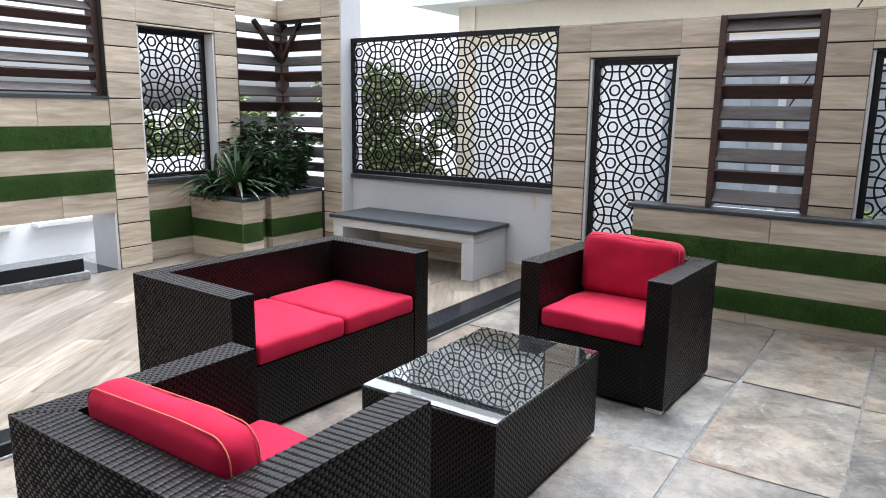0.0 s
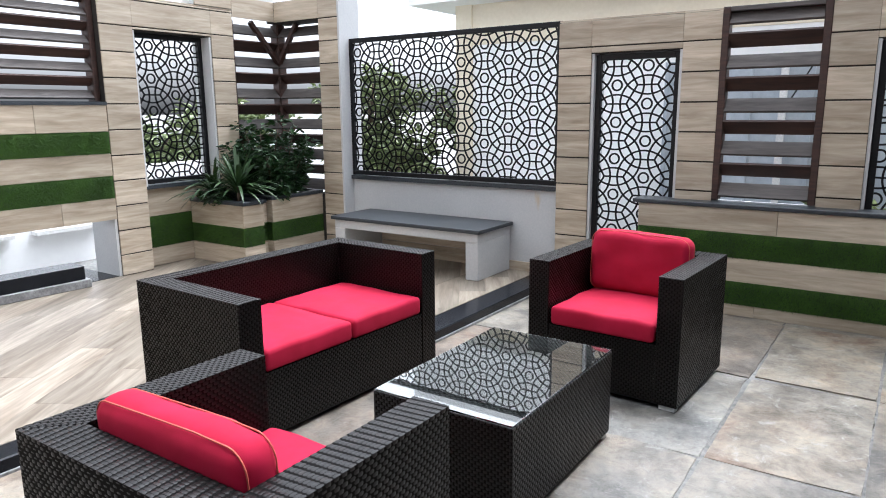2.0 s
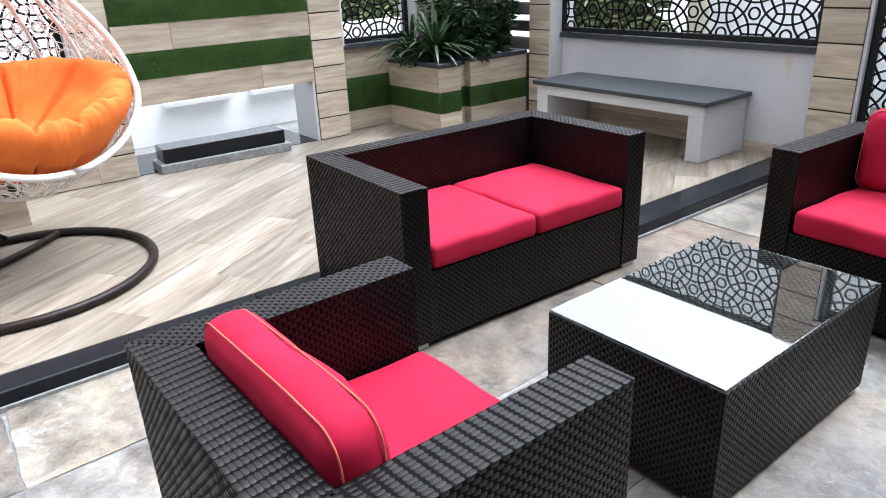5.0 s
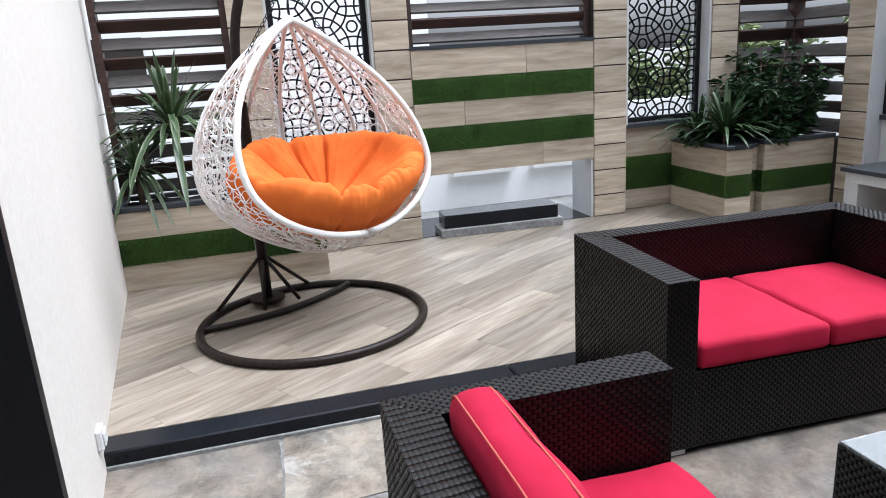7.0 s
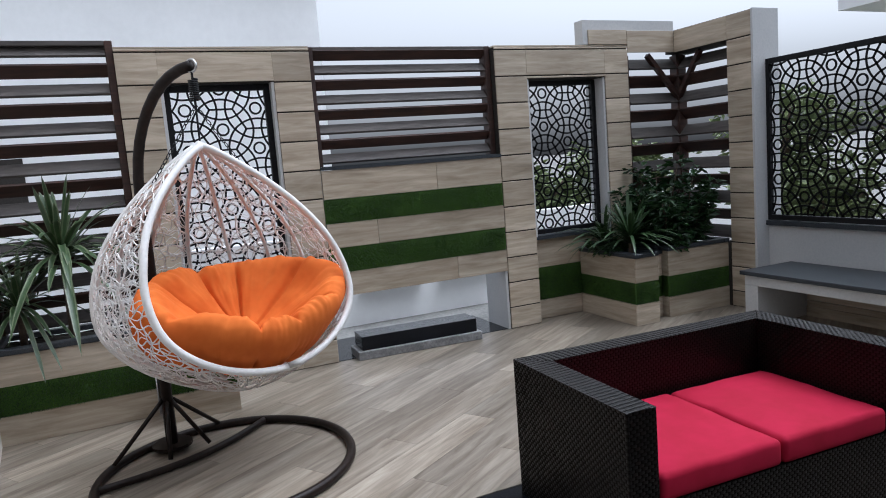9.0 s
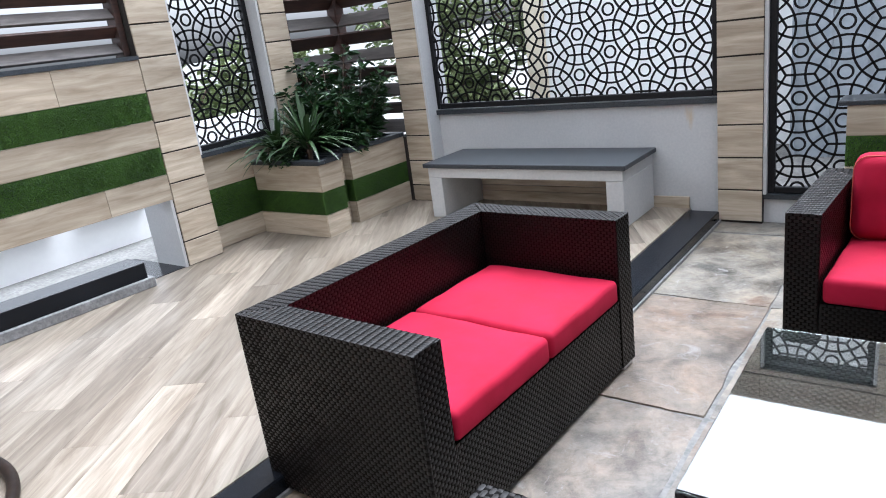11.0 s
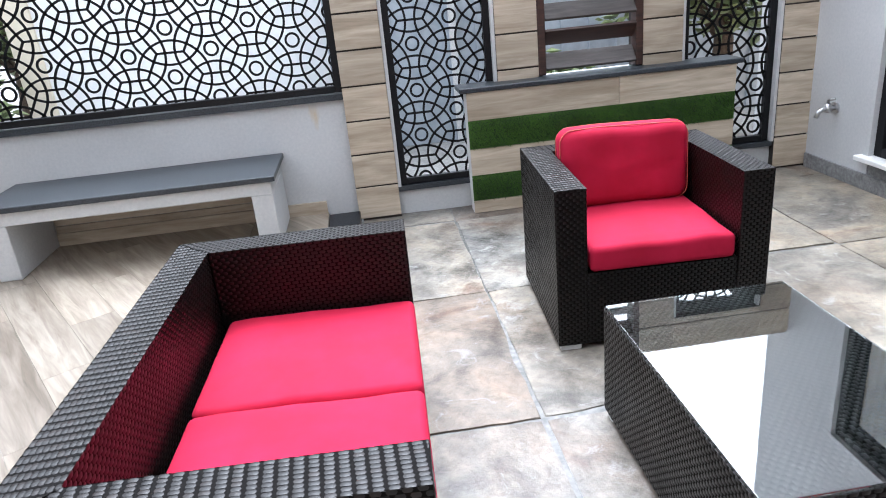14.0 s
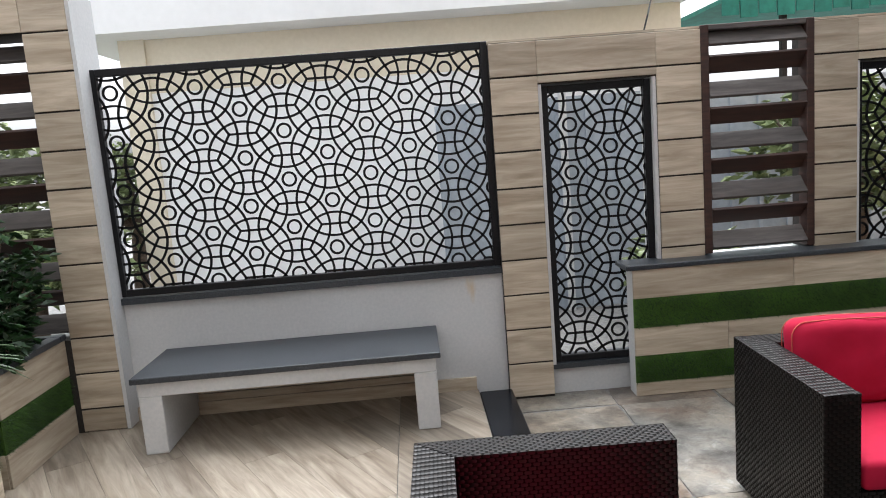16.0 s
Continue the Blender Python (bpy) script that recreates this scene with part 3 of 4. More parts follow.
# niche
core_a(-6.35, -6.2, 0.5, 8.5, -0.31, 0.75, FAR_WHITE, "boundary_wall")
core_a(WA - 0.35, WA - 0.012, 4.035, 4.056, 0, 0.543, WHITE, "reveal")
for y0, y1 in ((3.61, 4.36), (4.58, 5.3)):
    core_a(-6.21, -6.08, y0, y1, 0.09, 0.13, LIGHT_SILL, "sill")
core_a(-4.25, -3.62, 2.615, 4.03, P - 0.01, P + 0.004, GRANITE, "niche_floor")

# ---- wall D: plastered house wall ----
tagged(part("wall_south", prism([(-3.95, 0.50), (-3.95, 0.30), (-0.45, 0.30), (-0.45, 0.853)], -0.1, 4.5), PLASTER),
       "smooth warm white plaster house wall", "wall", kind="structure")

# up-and-down lamp high on the plaster wall, and a small socket near its foot
SOUTH = math.degrees(math.atan2(0.353, 3.5))


def south_at(x, z):
    """A place on the face of the plaster wall; local +y points out of it."""
    return pose(x, 0.50 + (x + 3.95) * 0.353 / 3.5, z, 0, 0, SOUTH)


lamp = thing("wall_lamp", "black cylinder wall lamp with a pale glass end", "wall lamp", at=south_at(-3.05, 2.215))
part("wall_plate", blk(-0.035, 0.035, 0.0, 0.014, 0.07, 0.21, 0.004), BLACK_METAL, lamp)
part("arm", blk(-0.018, 0.018, 0.014, 0.05, 0.12, 0.16, 0.003), BLACK_METAL, lamp)
part("housing", tube(bmesh.new(), [(0, 0.095, 0.05), (0, 0.095, 0.055), (0, 0.095, 0.27), (0, 0.095, 0.275)], [0.050, 0.054, 0.054, 0.050], 24), BLACK_METAL, lamp, smooth=True)
part("glass_end", tube(bmesh.new(), [(0, 0.095, 0.0), (0, 0.095, 0.008), (0, 0.095, 0.022), (0, 0.095, 0.028), (0, 0.095, 0.05)], [0.044, 0.050, 0.050, 0.045, 0.045], 20), LIGHT_SILL, lamp, "pale ribbed glass end", smooth=True)
socket = thing("wall_socket", "small pale grey outdoor socket low on the plaster wall", "socket", at=south_at(-1.07, 0.13))
part("cover", blk(-0.04, 0.04, 0.0, 0.022, 0.0, 0.075, 0.005, 2), ALU, socket)
part("flap", blk(-0.03, 0.03, 0.0225, 0.03, 0.012, 0.062, 0.003), ALU, socket)

# ---- furniture ----
def soft_box(w, d, h, bulge=0.02, bev=0.03, nx=8, ny=8):
    """A stuffed cushion: rounded edges, a swollen top; centred in x and y, its foot at z = 0."""
    bm = blk(-w / 2, w / 2, -d / 2, d / 2, 0, h, bev, 5)
    bmesh.ops.subdivide_edges(bm, edges=[e for e in bm.edges if e.calc_length() > 0.12], cuts=nx, use_grid_fill=True)
    for v in bm.verts:
        u, q = 1 - (2 * v.co.x / w) ** 2, 1 - (2 * v.co.y / d) ** 2
        if v.co.z > h * 0.5:
            v.co.z += bulge * max(0, u) ** 0.5 * max(0, q) ** 0.5 + 0.006 * noise.noise(v.co * 7) + 0.003 * noise.noise(v.co * 19)
        v.co.x += 0.003 * noise.noise(v.co * 11 + Vector((5, 0, 0)))
    return bm


def wicker_seat(name, label, w, d, seats, at, group="", back_cushion=0.0):
    """Boxy wicker seat facing -y, arms and back of one height; foot centre at the origin."""
    s = thing(name, label, "sofa" if seats > 1 else "armchair", group, at=at)
    aw, H, Hs = 0.115, 0.64, 0.313
    x, y = w / 2, d / 2
    for name_, poly in (("arm", [(-x, -y), (-x + aw, -y), (-x + aw, y - aw), (-x, y)]),
                        ("arm", [(x - aw, -y), (x, -y), (x, y), (x - aw, y - aw)]),
                        ("backrest", [(-x, y), (-x + aw, y - aw), (x - aw, y - aw), (x, y)])):
        bm = prism(poly, 0.025, H)
        woven(name_, bm, s)
    woven("seat_base", blk(-w / 2 + aw + 0.001, w / 2 - aw - 0.001, -d / 2 + 0.004, d / 2 - aw, 0.025, Hs), s, sides="y")
    for x in (-w / 2 + 0.01, w / 2 - 0.09):
        for y in (-d / 2 + 0.01, d / 2 - 0.05):
            part("foot", blk(x, x + 0.08, y, y + 0.04, 0, 0.025, 0.003), ALU, s, "pale metal foot")
    cw = (w - 2 * aw - 0.012) / seats
    for k in range(seats):
        c = part("seat_cushion", soft_box(cw - 0.006, d - aw - 0.02, 0.095, 0.012, 0.022), RED, s, "red fabric seat cushion", smooth=True)
        c.matrix_local = pose(-w / 2 + aw + 0.006 + cw * (k + 0.5), -aw / 2 - 0.012, Hs)
    if back_cushion:
        bw, bh, bt = w - 2 * aw - 0.015, back_cushion, 0.116
        def slump(px, py):
            return py - (0.010 * abs(2 * px / bw) ** 4 + 0.004 * math.sin(px * 9.0) if py > 0 else 0.0)

        pad = soft_box(bw, bh, bt, 0.014, 0.052)
        for v in pad.verts:
            v.co.y = slump(v.co.x, v.co.y)
            v.co.z += 0.006 * noise.noise(v.co * 12) + 0.004 * noise.noise(Vector((v.co.x * 34, v.co.y * 9, 2)))
            v.co.y += 0.006 * noise.noise(Vector((v.co.x * 8, 4, v.co.z * 8))) * (1 if v.co.y > 0 else 0)
        c = part("back_cushion", pad, RED, s, "red fabric back cushion with pale piping", smooth=True)
        c.matrix_local = pose(0, d / 2 - aw - 0.008, Hs + 0.09 + bh / 2, 87, 0, 0)
        r = 0.05
        for zz in (bt * 0.16, bt * 0.84):
            loop = []
            for sx, sy, a0 in ((1, 1, 0), (-1, 1, 90), (-1, -1, 180), (1, -1, 270)):
                for k in range(6):
                    a = radians(a0 + 18 * k)
                    px, py = sx * (bw / 2 - r - 0.006) + r * math.cos(a), sy * (bh / 2 - r - 0.006) + r * math.sin(a)
                    loop.append((px, slump(px, py), zz))
            loop = [tuple(Vector(p).lerp(Vector(q), f / 4)) for p, q in zip(loop, loop[1:] + loop[:1]) for f in range(4)]
            part("piping", tube(bmesh.new(), [(p[0], slump(p[0], bh / 2 - 0.006) if p[1] > bh / 2 - 0.062 and abs(p[0]) < bw / 2 - r - 0.006 else p[1], p[2]) for p in loop], 0.0022, 6, True), PIPING, c, "pale piping", smooth=True)
    return s


wicker_seat("wicker_sofa", "dark brown wicker two-seat sofa with red seat cushions", 1.30, 0.73, 2, pose(-0.806, 3.335, 0, 0, 0, 88), "wicker lounge set")
wicker_seat("wicker_armchair", "dark brown wicker armchair, red cushions, seen over its back", 0.81, 0.69, 1, pose(0.36, 1.993, 0, 0, 0, 180), "wicker lounge set", 0.315)
wicker_seat("wicker_armchair", "dark brown wicker armchair with red cushions by the planter wall", 0.79, 0.68, 1, pose(0.525, 4.375, 0, 0, 0, -3), "wicker lounge set", 0.338)

table = thing("coffee_table", "dark brown wicker coffee table with a clear glass top", "coffee table", "wicker lounge set", at=pose(0.432, 3.203, 0))
woven("body", blk(-0.289, 0.289, -0.438, 0.438, 0.025, 0.3865), table)
part("glass_top", blk(-0.286, 0.286, -0.435, 0.435, 0.3885, 0.3945, 0.002, 2), TABLE_GLASS, table, "clear glass top")
for x in (-0.281, 0.201):
    for y in (-0.428, 0.388):
        part("foot", blk(x, x + 0.08, y, y + 0.04, 0, 0.025, 0.003), ALU, table, "pale metal foot")

bench = thing("stone_bench", "white plastered bench with dark granite seat slab", "bench", at=pose(-1.79, 5.70, P))
part("seat_slab", blk(-0.77, 0.77, -0.27, 0.275, 0.375, 0.405, 0.004, 2), GRANITE_GREY, bench, "dark grey granite slab")
part("side_panel", blk(-0.745, -0.63, -0.245, 0.27, 0, 0.30, 0.004), WHITE, bench)
part("side_panel", blk(0.63, 0.745, -0.245, 0.27, 0, 0.30, 0.004), WHITE, bench)
part("top_beam", blk(-0.745, 0.745, -0.245, 0.27, 0.3, 0.374, 0.004), WHITE, bench)

block = thing("granite_block", "black granite block on a grey stone base in the niche", "plinth", at=pose(-3.62, 3.24, P, 0, 0, -3))
part("base", blk(-0.12, 0.12, -0.49, 0.49, 0, 0.065, 0.005), BASE_STONE, block, "grey stone base")
part("slab", blk(-0.11, 0.10, -0.455, 0.455, 0.065, 0.17, 0.004), GRANITE, block)

# ---- wall C: house wall with the sliding glass door ----
wall_c = thing("wall_east", "white painted house wall around a sliding glass door", "wall", kind="structure")
part("painted_wall", blk(2.3, 2.5, 5.36, 6.16, -0.05, 4.5), WHITE, wall_c)
part("wall_top", blk(2.3, 2.5, 0.9, 5.36, 2.5, 4.5), WHITE, wall_c)
part("wall_end", blk(2.3, 2.5, -0.6, 0.9, -0.05, 4.5), WHITE, wall_c)
part("door_plinth", blk(2.305, 2.5, 0.9, 5.36, -0.05, 0.165), BASE_STONE, wall_c)
part("skirting", blk(2.285, 2.3, -0.6, 5.92, -0.02, 0.09), BASE_STONE, wall_c)
part("door_sill", blk(2.25, 2.5, 0.9, 5.42, 0.167, 0.195, 0.004), LIGHT_SILL, wall_c, "white stone sill")

# the sliding doors and the dim room behind them
DZ0, DZ1 = 0.197, 2.5


def glazed_door(name, label, w, h, n, m):
    """Black framed sliding door; x along the width, foot at the origin."""
    d = thing(name, label, "door", "sliding doors", "structure", m)
    for q in ((0, 0.06, 0, h), (w - 0.06, w, 0, h), (0.06, w - 0.06, 0, 0.05), (0.06, w - 0.06, h - 0.06, h)):
        part("frame_bar", blk(q[0], q[1], -0.05, 0.05, q[2], q[3], 0.003), BLACK_METAL, d)
    pw_ = (w - 0.12) / n
    for k in range(n):
        x0, x1, yy = 0.06 + k * pw_, 0.06 + (k + 1) * pw_, (-0.02 if k % 2 else 0.02)
        leaf_ = part("door_leaf", blk(x0, x0 + 0.05, yy - 0.018, yy + 0.018, 0.051, h - 0.061, 0.003), BLACK_METAL, d)
        part("stile", blk(x1 - 0.05, x1, yy - 0.018, yy + 0.018, 0.051, h - 0.061, 0.003), BLACK_METAL, leaf_)
        part("rail", blk(x0 + 0.05, x1 - 0.05, yy - 0.017, yy + 0.017, 0.051, 0.11, 0.003), BLACK_METAL, leaf_)
        part("rail", blk(x0 + 0.05, x1 - 0.05, yy - 0.017, yy + 0.017, h - 0.12, h - 0.061, 0.003), BLACK_METAL, leaf_)
        g = part("pane", blk(x0 + 0.045, x1 - 0.045, yy - 0.004, yy + 0.004, 0.1, h - 0.11), GLASS, leaf_, "clear glass pane")
        g.visible_shadow = False
    return d


glazed_door("door_1", "black framed sliding glass door, closed", 4.46, 2.3, 8, pose(2.38, 0.9, 0.197, 0, 0, 90))
glazed_door("door_2", "black framed sliding glass door, closed", 2.74, 2.45, 4, pose(-0.445, 0.42, 0.0))
wd = thing("wall_over_door", "white plaster wall above the sliding door", "wall", kind="structure")
part("lintel", blk(-0.445, 2.3, 0.30, 0.50, 2.455, 4.5), PLASTER, wd)
part("corner_trim", prism([(-0.446, 0.30), (-0.40, 0.30), (-0.40, 0.862), (-0.446, 0.858)], -0.05, 2.45), BLACK_METAL, wd)
room = thing("room_shell", "plain beige room behind the glass doors", "room", kind="structure")
part("room_floor", blk(-1.2, 6.5, -4.0, 6.0, -0.2, -0.02), FLOOR_TILE, room)
part("room_floor_raised", blk(2.5, 6.5, -4.0, 5.6, -0.019, 0.18), FLOOR_TILE, room)
part("room_wall", blk(2.5, 6.5, 5.38, 5.7, 0.18, 4.5), WARM_WOOD, room, "warm wood-panelled wall")
part("room_wall", blk(6.4, 6.6, -4.0, 5.5, 0.18, 4.5), PLASTER, room)
part("room_wall", blk(-1.2, 6.5, -4.2, -4.0, -0.02, 4.5), PLASTER, room)
part("room_wall", blk(-1.4, -1.2, -4.2, 0.3, -0.02, 4.5), PLASTER, room)
part("ceiling", blk(2.5, 6.6, -4.2, 5.7, 2.9, 3.0), PLASTER, room)
part("ceiling", blk(-1.4, 2.5, -4.2, 0.3, 2.9, 3.0), PLASTER, room)

tap = thing("wall_tap", "small chrome garden tap on the white wall", "tap", at=pose(2.3, 5.68, 0.42))
part("spout", tube(bmesh.new(), [(0, 0, 0), (-0.075, 0, 0), (-0.11, 0, -0.012), (-0.125, 0, -0.05)], 0.015, 12), STEEL, tap, smooth=True)
part("valve", tube(bmesh.new(), [(-0.055, 0, -0.022), (-0.055, 0, 0.03)], [0.022, 0.016], 12), STEEL, tap, smooth=True)
part("handle", tube(bmesh.new(), [(-0.055, 0, 0.03), (-0.055, 0, 0.05), (-0.055, -0.055, 0.066)], 0.009, 8), STEEL, tap, smooth=True)
part("flange", tube(bmesh.new(), [(0.001, 0, 0), (-0.012, 0, 0)], 0.034, 16), STEEL, tap)

part("corner_fill", blk(-3.14, -3.0, 5.852, 5.97, 0.0, 0.6), GROUT, wall_b)
# planks behind the bench
for z0, z1 in ((P + 0.002, 0.19), (0.196, 0.33)):
    part("plank", blk(-2.415, -1.165, 5.968, 5.984, z0 + 0.076 if z0 < 0.1 else z0, z1), WALL_TILE, wall_b)


# ---- planters ----
def planter(name, label, x0, x1, y0, y1, top, faces, seed):
    """A plank-clad box with one turf stripe, a dark stone rim and soil. faces: which sides show."""
    p = thing(name, label, "planter", "clad planters")
    zs = ((P, P + 0.165), (P + 0.335, top - 0.034))
    part("core", blk(x0 + 0.015, x1 - 0.015, y0 + 0.015, y1 - 0.015, P, top - 0.06), WHITE, p)
    t0, t1 = P + 0.167, P + 0.333
    for z0, z1 in zs:
        if "x" in faces:
            part("plank", blk(x1 - 0.0145, x1, y0, y1, z0, z1, 0.002), WALL_TILE, p)
        if "y" in faces:
            part("plank", blk(x0, x1 - 0.015, y0, y0 + 0.0145, z0, z1, 0.002), WALL_TILE, p)
    if "x" in faces:
        turf(p, x1 - 0.0145, x1 - 0.006, y0, y1, t0, t1, (1, 0, 0), seed)
    if "y" in faces:
        turf(p, x0, x1 - 0.015, y0 + 0.006, y0 + 0.0145, t0, t1, (0, -1, 0), seed + 1)
    w = 0.06
    for q in ((x0, x1 + 0.012, y0 - 0.012, y0 + w), (x0, x1 + 0.012, y1 - w, y1), (x1 - w, x1 + 0.012, y0 + w, y1 - w), (x0, x0 + w, y0 + w, y1 - w)):
        part("rim", blk(*q, top - 0.032, top, 0.004), GRANITE_GREY, p, "dark granite rim")
    bm = bmesh.new()
    bmesh.ops.create_grid(bm, x_segments=14, y_segments=14, size=0.5)
    for v in bm.verts:
        v.co = Vector((x0 + 0.03 + (v.co.x + .5) * (x1 - x0 - .06), y0 + 0.03 + (v.co.y + .5) * (y1 - y0 - .06), top - 0.045 + 0.025 * noise.noise(v.co * 9 + Vector((seed, 0, 0)))))
    part("soil", bm, SOIL, p, "dark planting soil")
    return p


planter("planter_box", "plank-clad planter with turf stripe holding a strap-leaved plant", -3.71, -3.0, 4.83, 5.055, 0.63, "xy", 20)
planter("planter_box", "plank-clad corner planter with turf stripe holding a shrub", -3.71, -3.05, 5.20, 5.849, 0.64, "xy", 30)
planter("planter_box", "narrow plank-clad link between the two corner planters", -3.71, -3.12, 5.059, 5.196, 0.615, "x", 40)
planter("planter_box", "long plank-clad planter with turf stripe behind the swing chair", -3.7, -3.22, 0.56, 1.39, 0.61, "x", 50)
planter("planter_box", "short plank-clad planter block beside the swing chair", -3.59, -3.02, 1.41, 1.84, 0.45, "x", 60)


# ---- plants ----
def strap(bm, base, az, length, rise, width, droop, rnd, seg=7, edge=False):
    """One arching strap leaf with a folded midrib."""
    d = Vector((math.cos(az), math.sin(az), 0))
    side = Vector((-d.y, d.x, 0))
    rowl = []
    for i in range(seg + 1):
        t = i / seg
        c = base + d * (length * t * math.cos(rise) + droop * 0.18 * t * t) + Vector((0, 0, length * t * math.sin(rise) - droop * t ** 2.2))
        w = width * (0.35 + 1.3 * t) * (1 - t) ** 0.6 * 1.15 if t < 1 else 0.0
        rowl.append([bm.verts.new(c + side * (w * q) + Vector((0, 0, abs(q) * w * 0.35))) for q in (-1, -0.62, 0, 0.62, 1)])
    for a, b in zip(rowl, rowl[1:]):
        for k in range(4):
            f = bm.faces.new((a[k], a[k + 1], b[k + 1], b[k]))
            f.material_index = 1 if edge and k in (0, 3) else 0


def strap_plant(name, label, at, n, length, material, stem, seed, width=0.022, droop=0.25, up=(20, 85), edge=None):
    rnd = random.Random(seed)
    s = thing(name, label, "plant", "terrace plants", at=at)
    bm = bmesh.new()
    tube(bm, [(0, 0, -0.03), (0.006, 0.004, stem * 0.5), (0, 0, stem)], [0.022, 0.02, 0.016], 8)
    part("stem", bm, BARK, s, smooth=True)
    for k in range(n):
        bm = bmesh.new()
        e = radians(rnd.uniform(*up))
        strap(bm, Vector((0, 0, stem - 0.08 * rnd.random())), rnd.uniform(0, 2 * math.pi), length * rnd.uniform(0.7, 1.1), e, width * rnd.uniform(.8, 1.15), droop * rnd.uniform(.5, 1.4) * math.cos(e), rnd, edge=edge is not None)
        lf = part("leaf", bm, material, s, smooth=True)
        if edge:
            lf.data.materials.append(edge)
    return s


strap_plant("strap_leaf_plant", "dense dark green strap-leaved plant in the corner planter", pose(-3.22, 4.97, 0.6), 80, 0.40, LEAF_STRAP, 0.15, 7, 0.019, 0.18, (8, 78))
strap_plant("strap_leaf_plant", "dark green strap-leaved plant against the screen", pose(-3.5, 4.93, 0.6), 40, 0.40, LEAF_STRAP, 0.12, 8, 0.018, 0.22, (15, 75))
strap_plant("dracaena_plant", "variegated pale-edged dracaena in the long planter", pose(-3.42, 0.98, 0.58), 80, 0.52, LEAF_STRAP, 0.50, 9, 0.028, 0.45, (5, 86), LEAF_VARIEGATED)
strap_plant("dracaena_plant", "smaller variegated dracaena low in the long planter", pose(-3.45, 0.72, 0.58), 40, 0.46, LEAF_STRAP, 0.24, 10, 0.022, 0.4, (0, 78), LEAF_VARIEGATED)


def leaf_cloud(bm, centre, radius, n, size, rnd, flat=0.75):
    """Small pointed leaves on the rim and inside of a rounded clump."""
    for _ in range(n):
        d = Vector((rnd.gauss(0, 1), rnd.gauss(0, 1), rnd.gauss(0, 1) * flat)).normalized()
        p = centre + d * radius * rnd.uniform(0.35, 1.0)
        a = Vector((d.x + rnd.uniform(-.7, .7), d.y + rnd.uniform(-.7, .7), rnd.uniform(-.5, .4))).normalized()
        b = a.cross(Vector((rnd.uniform(-.4, .4), rnd.uniform(-.4, .4), 1))).normalized()
        L = size * rnd.uniform(0.6, 1.2)
        u = a.cross(b) * L * 0.12
        v = [bm.verts.new(q) for q in (p, p + a * L * .45 + b * L * .26 - u, p + a * L, p + a * L * .45 - b * L * .26 - u)]
        m = bm.verts.new(p + a * L * .45 + u)
        bm.faces.new((v[0], m, v[1]))
        bm.faces.new((v[1], m, v[2]))
        bm.faces.new((v[2], m, v[3]))
        bm.faces.new((v[3], m, v[0]))


def shrub(name, label, at, stems, height, spread, n, size, material, seed, category="shrub"):
    rnd = random.Random(seed)
    s = thing(name, label, category, "terrace plants", at=at)
    for k in range(stems):
        az = 2.4 * k + rnd.uniform(-.4, .4)
        root = Vector((math.cos(az), math.sin(az), 0)) * spread * 0.55 * (k / stems) ** 0.5
        reach, h = spread * rnd.uniform(.15, .6), height * rnd.uniform(.45, 1.0) * (1.1 - 0.35 * k / stems)
        tip = root + Vector((reach * math.cos(az), reach * math.sin(az), h))
        mid = root.lerp(tip, 0.5) + Vector((rnd.uniform(-.03, .03), rnd.uniform(-.03, .03), h * 0.08))
        br = part("branch", tube(bmesh.new(), [root + Vector((0, 0, -0.02)), mid, tip], [0.008, 0.006, 0.002], 6), BARK, s, smooth=True)
        bm = bmesh.new()
        for t in (0.25, 0.5, 0.75, 1.0):
            c = root.lerp(mid, t * 2) if t < 0.5 else mid.lerp(tip, t * 2 - 1)
            leaf_cloud(bm, c, spread * (0.36 - 0.18 * t), n, size, rnd)
        part("foliage", bm, material, br)
    return s


shrub("leafy_shrub", "dark green bushy shrub in the corner planter", pose(-3.36, 5.48, 0.59), 30, 0.68, 0.40, 20, 0.085, LEAF_DARK, 11)
shrub("leafy_shrub", "low dark green ground cover at the planter rim", pose(-3.2, 5.4, 0.59), 6, 0.25, 0.22, 26, 0.07, LEAF_DARK, 12)
shrub("leafy_shrub", "low dark green ground cover at the planter rim", pose(-3.45, 4.93, 0.59), 6, 0.12, 0.20, 22, 0.05, LEAF_DARK, 13)

# ---- hanging egg chair ----
swing = thing("hanging_egg_chair", "white woven egg chair on a dark brown tube stand, orange cushion", "swing chair", at=pose(-2.17, 1.655, P))
RC, TR = 0.585, 0.022
part("base_ring", tube(bmesh.new(), [(RC * math.cos(2 * math.pi * k / 72), RC * math.sin(2 * math.pi * k / 72), TR) for k in range(72)], TR, 10, True), BROWN_METAL, swing, smooth=True)
A0 = radians(209)
q0, q1 = A0 - radians(58), A0 + radians(58)
arcp = []
for k in range(17):
    f = k / 16
    e0, e1 = Vector((RC * math.cos(q0), RC * math.sin(q0), TR)), Vector((RC * math.cos(q1), RC * math.sin(q1), TR))
    c = e0.lerp(e1, f)
    inward = -Vector((math.cos(A0), math.sin(A0), 0))
    arcp.append(c + inward * (0.10 * math.sin(math.pi * f) - 0.02))
part("cross_arc", tube(bmesh.new(), arcp, 0.018, 10), BROWN_METAL, swing, smooth=True)
PX, PY = 0.47 * math.cos(A0), 0.47 * math.sin(A0)
HX, HY = -0.05, 0.05                       # hanging point over the ring
pole_pts = [(PX, PY, 0.04), (PX, PY, 0.5), (PX, PY, 1.0), (PX, PY, 1.33)]
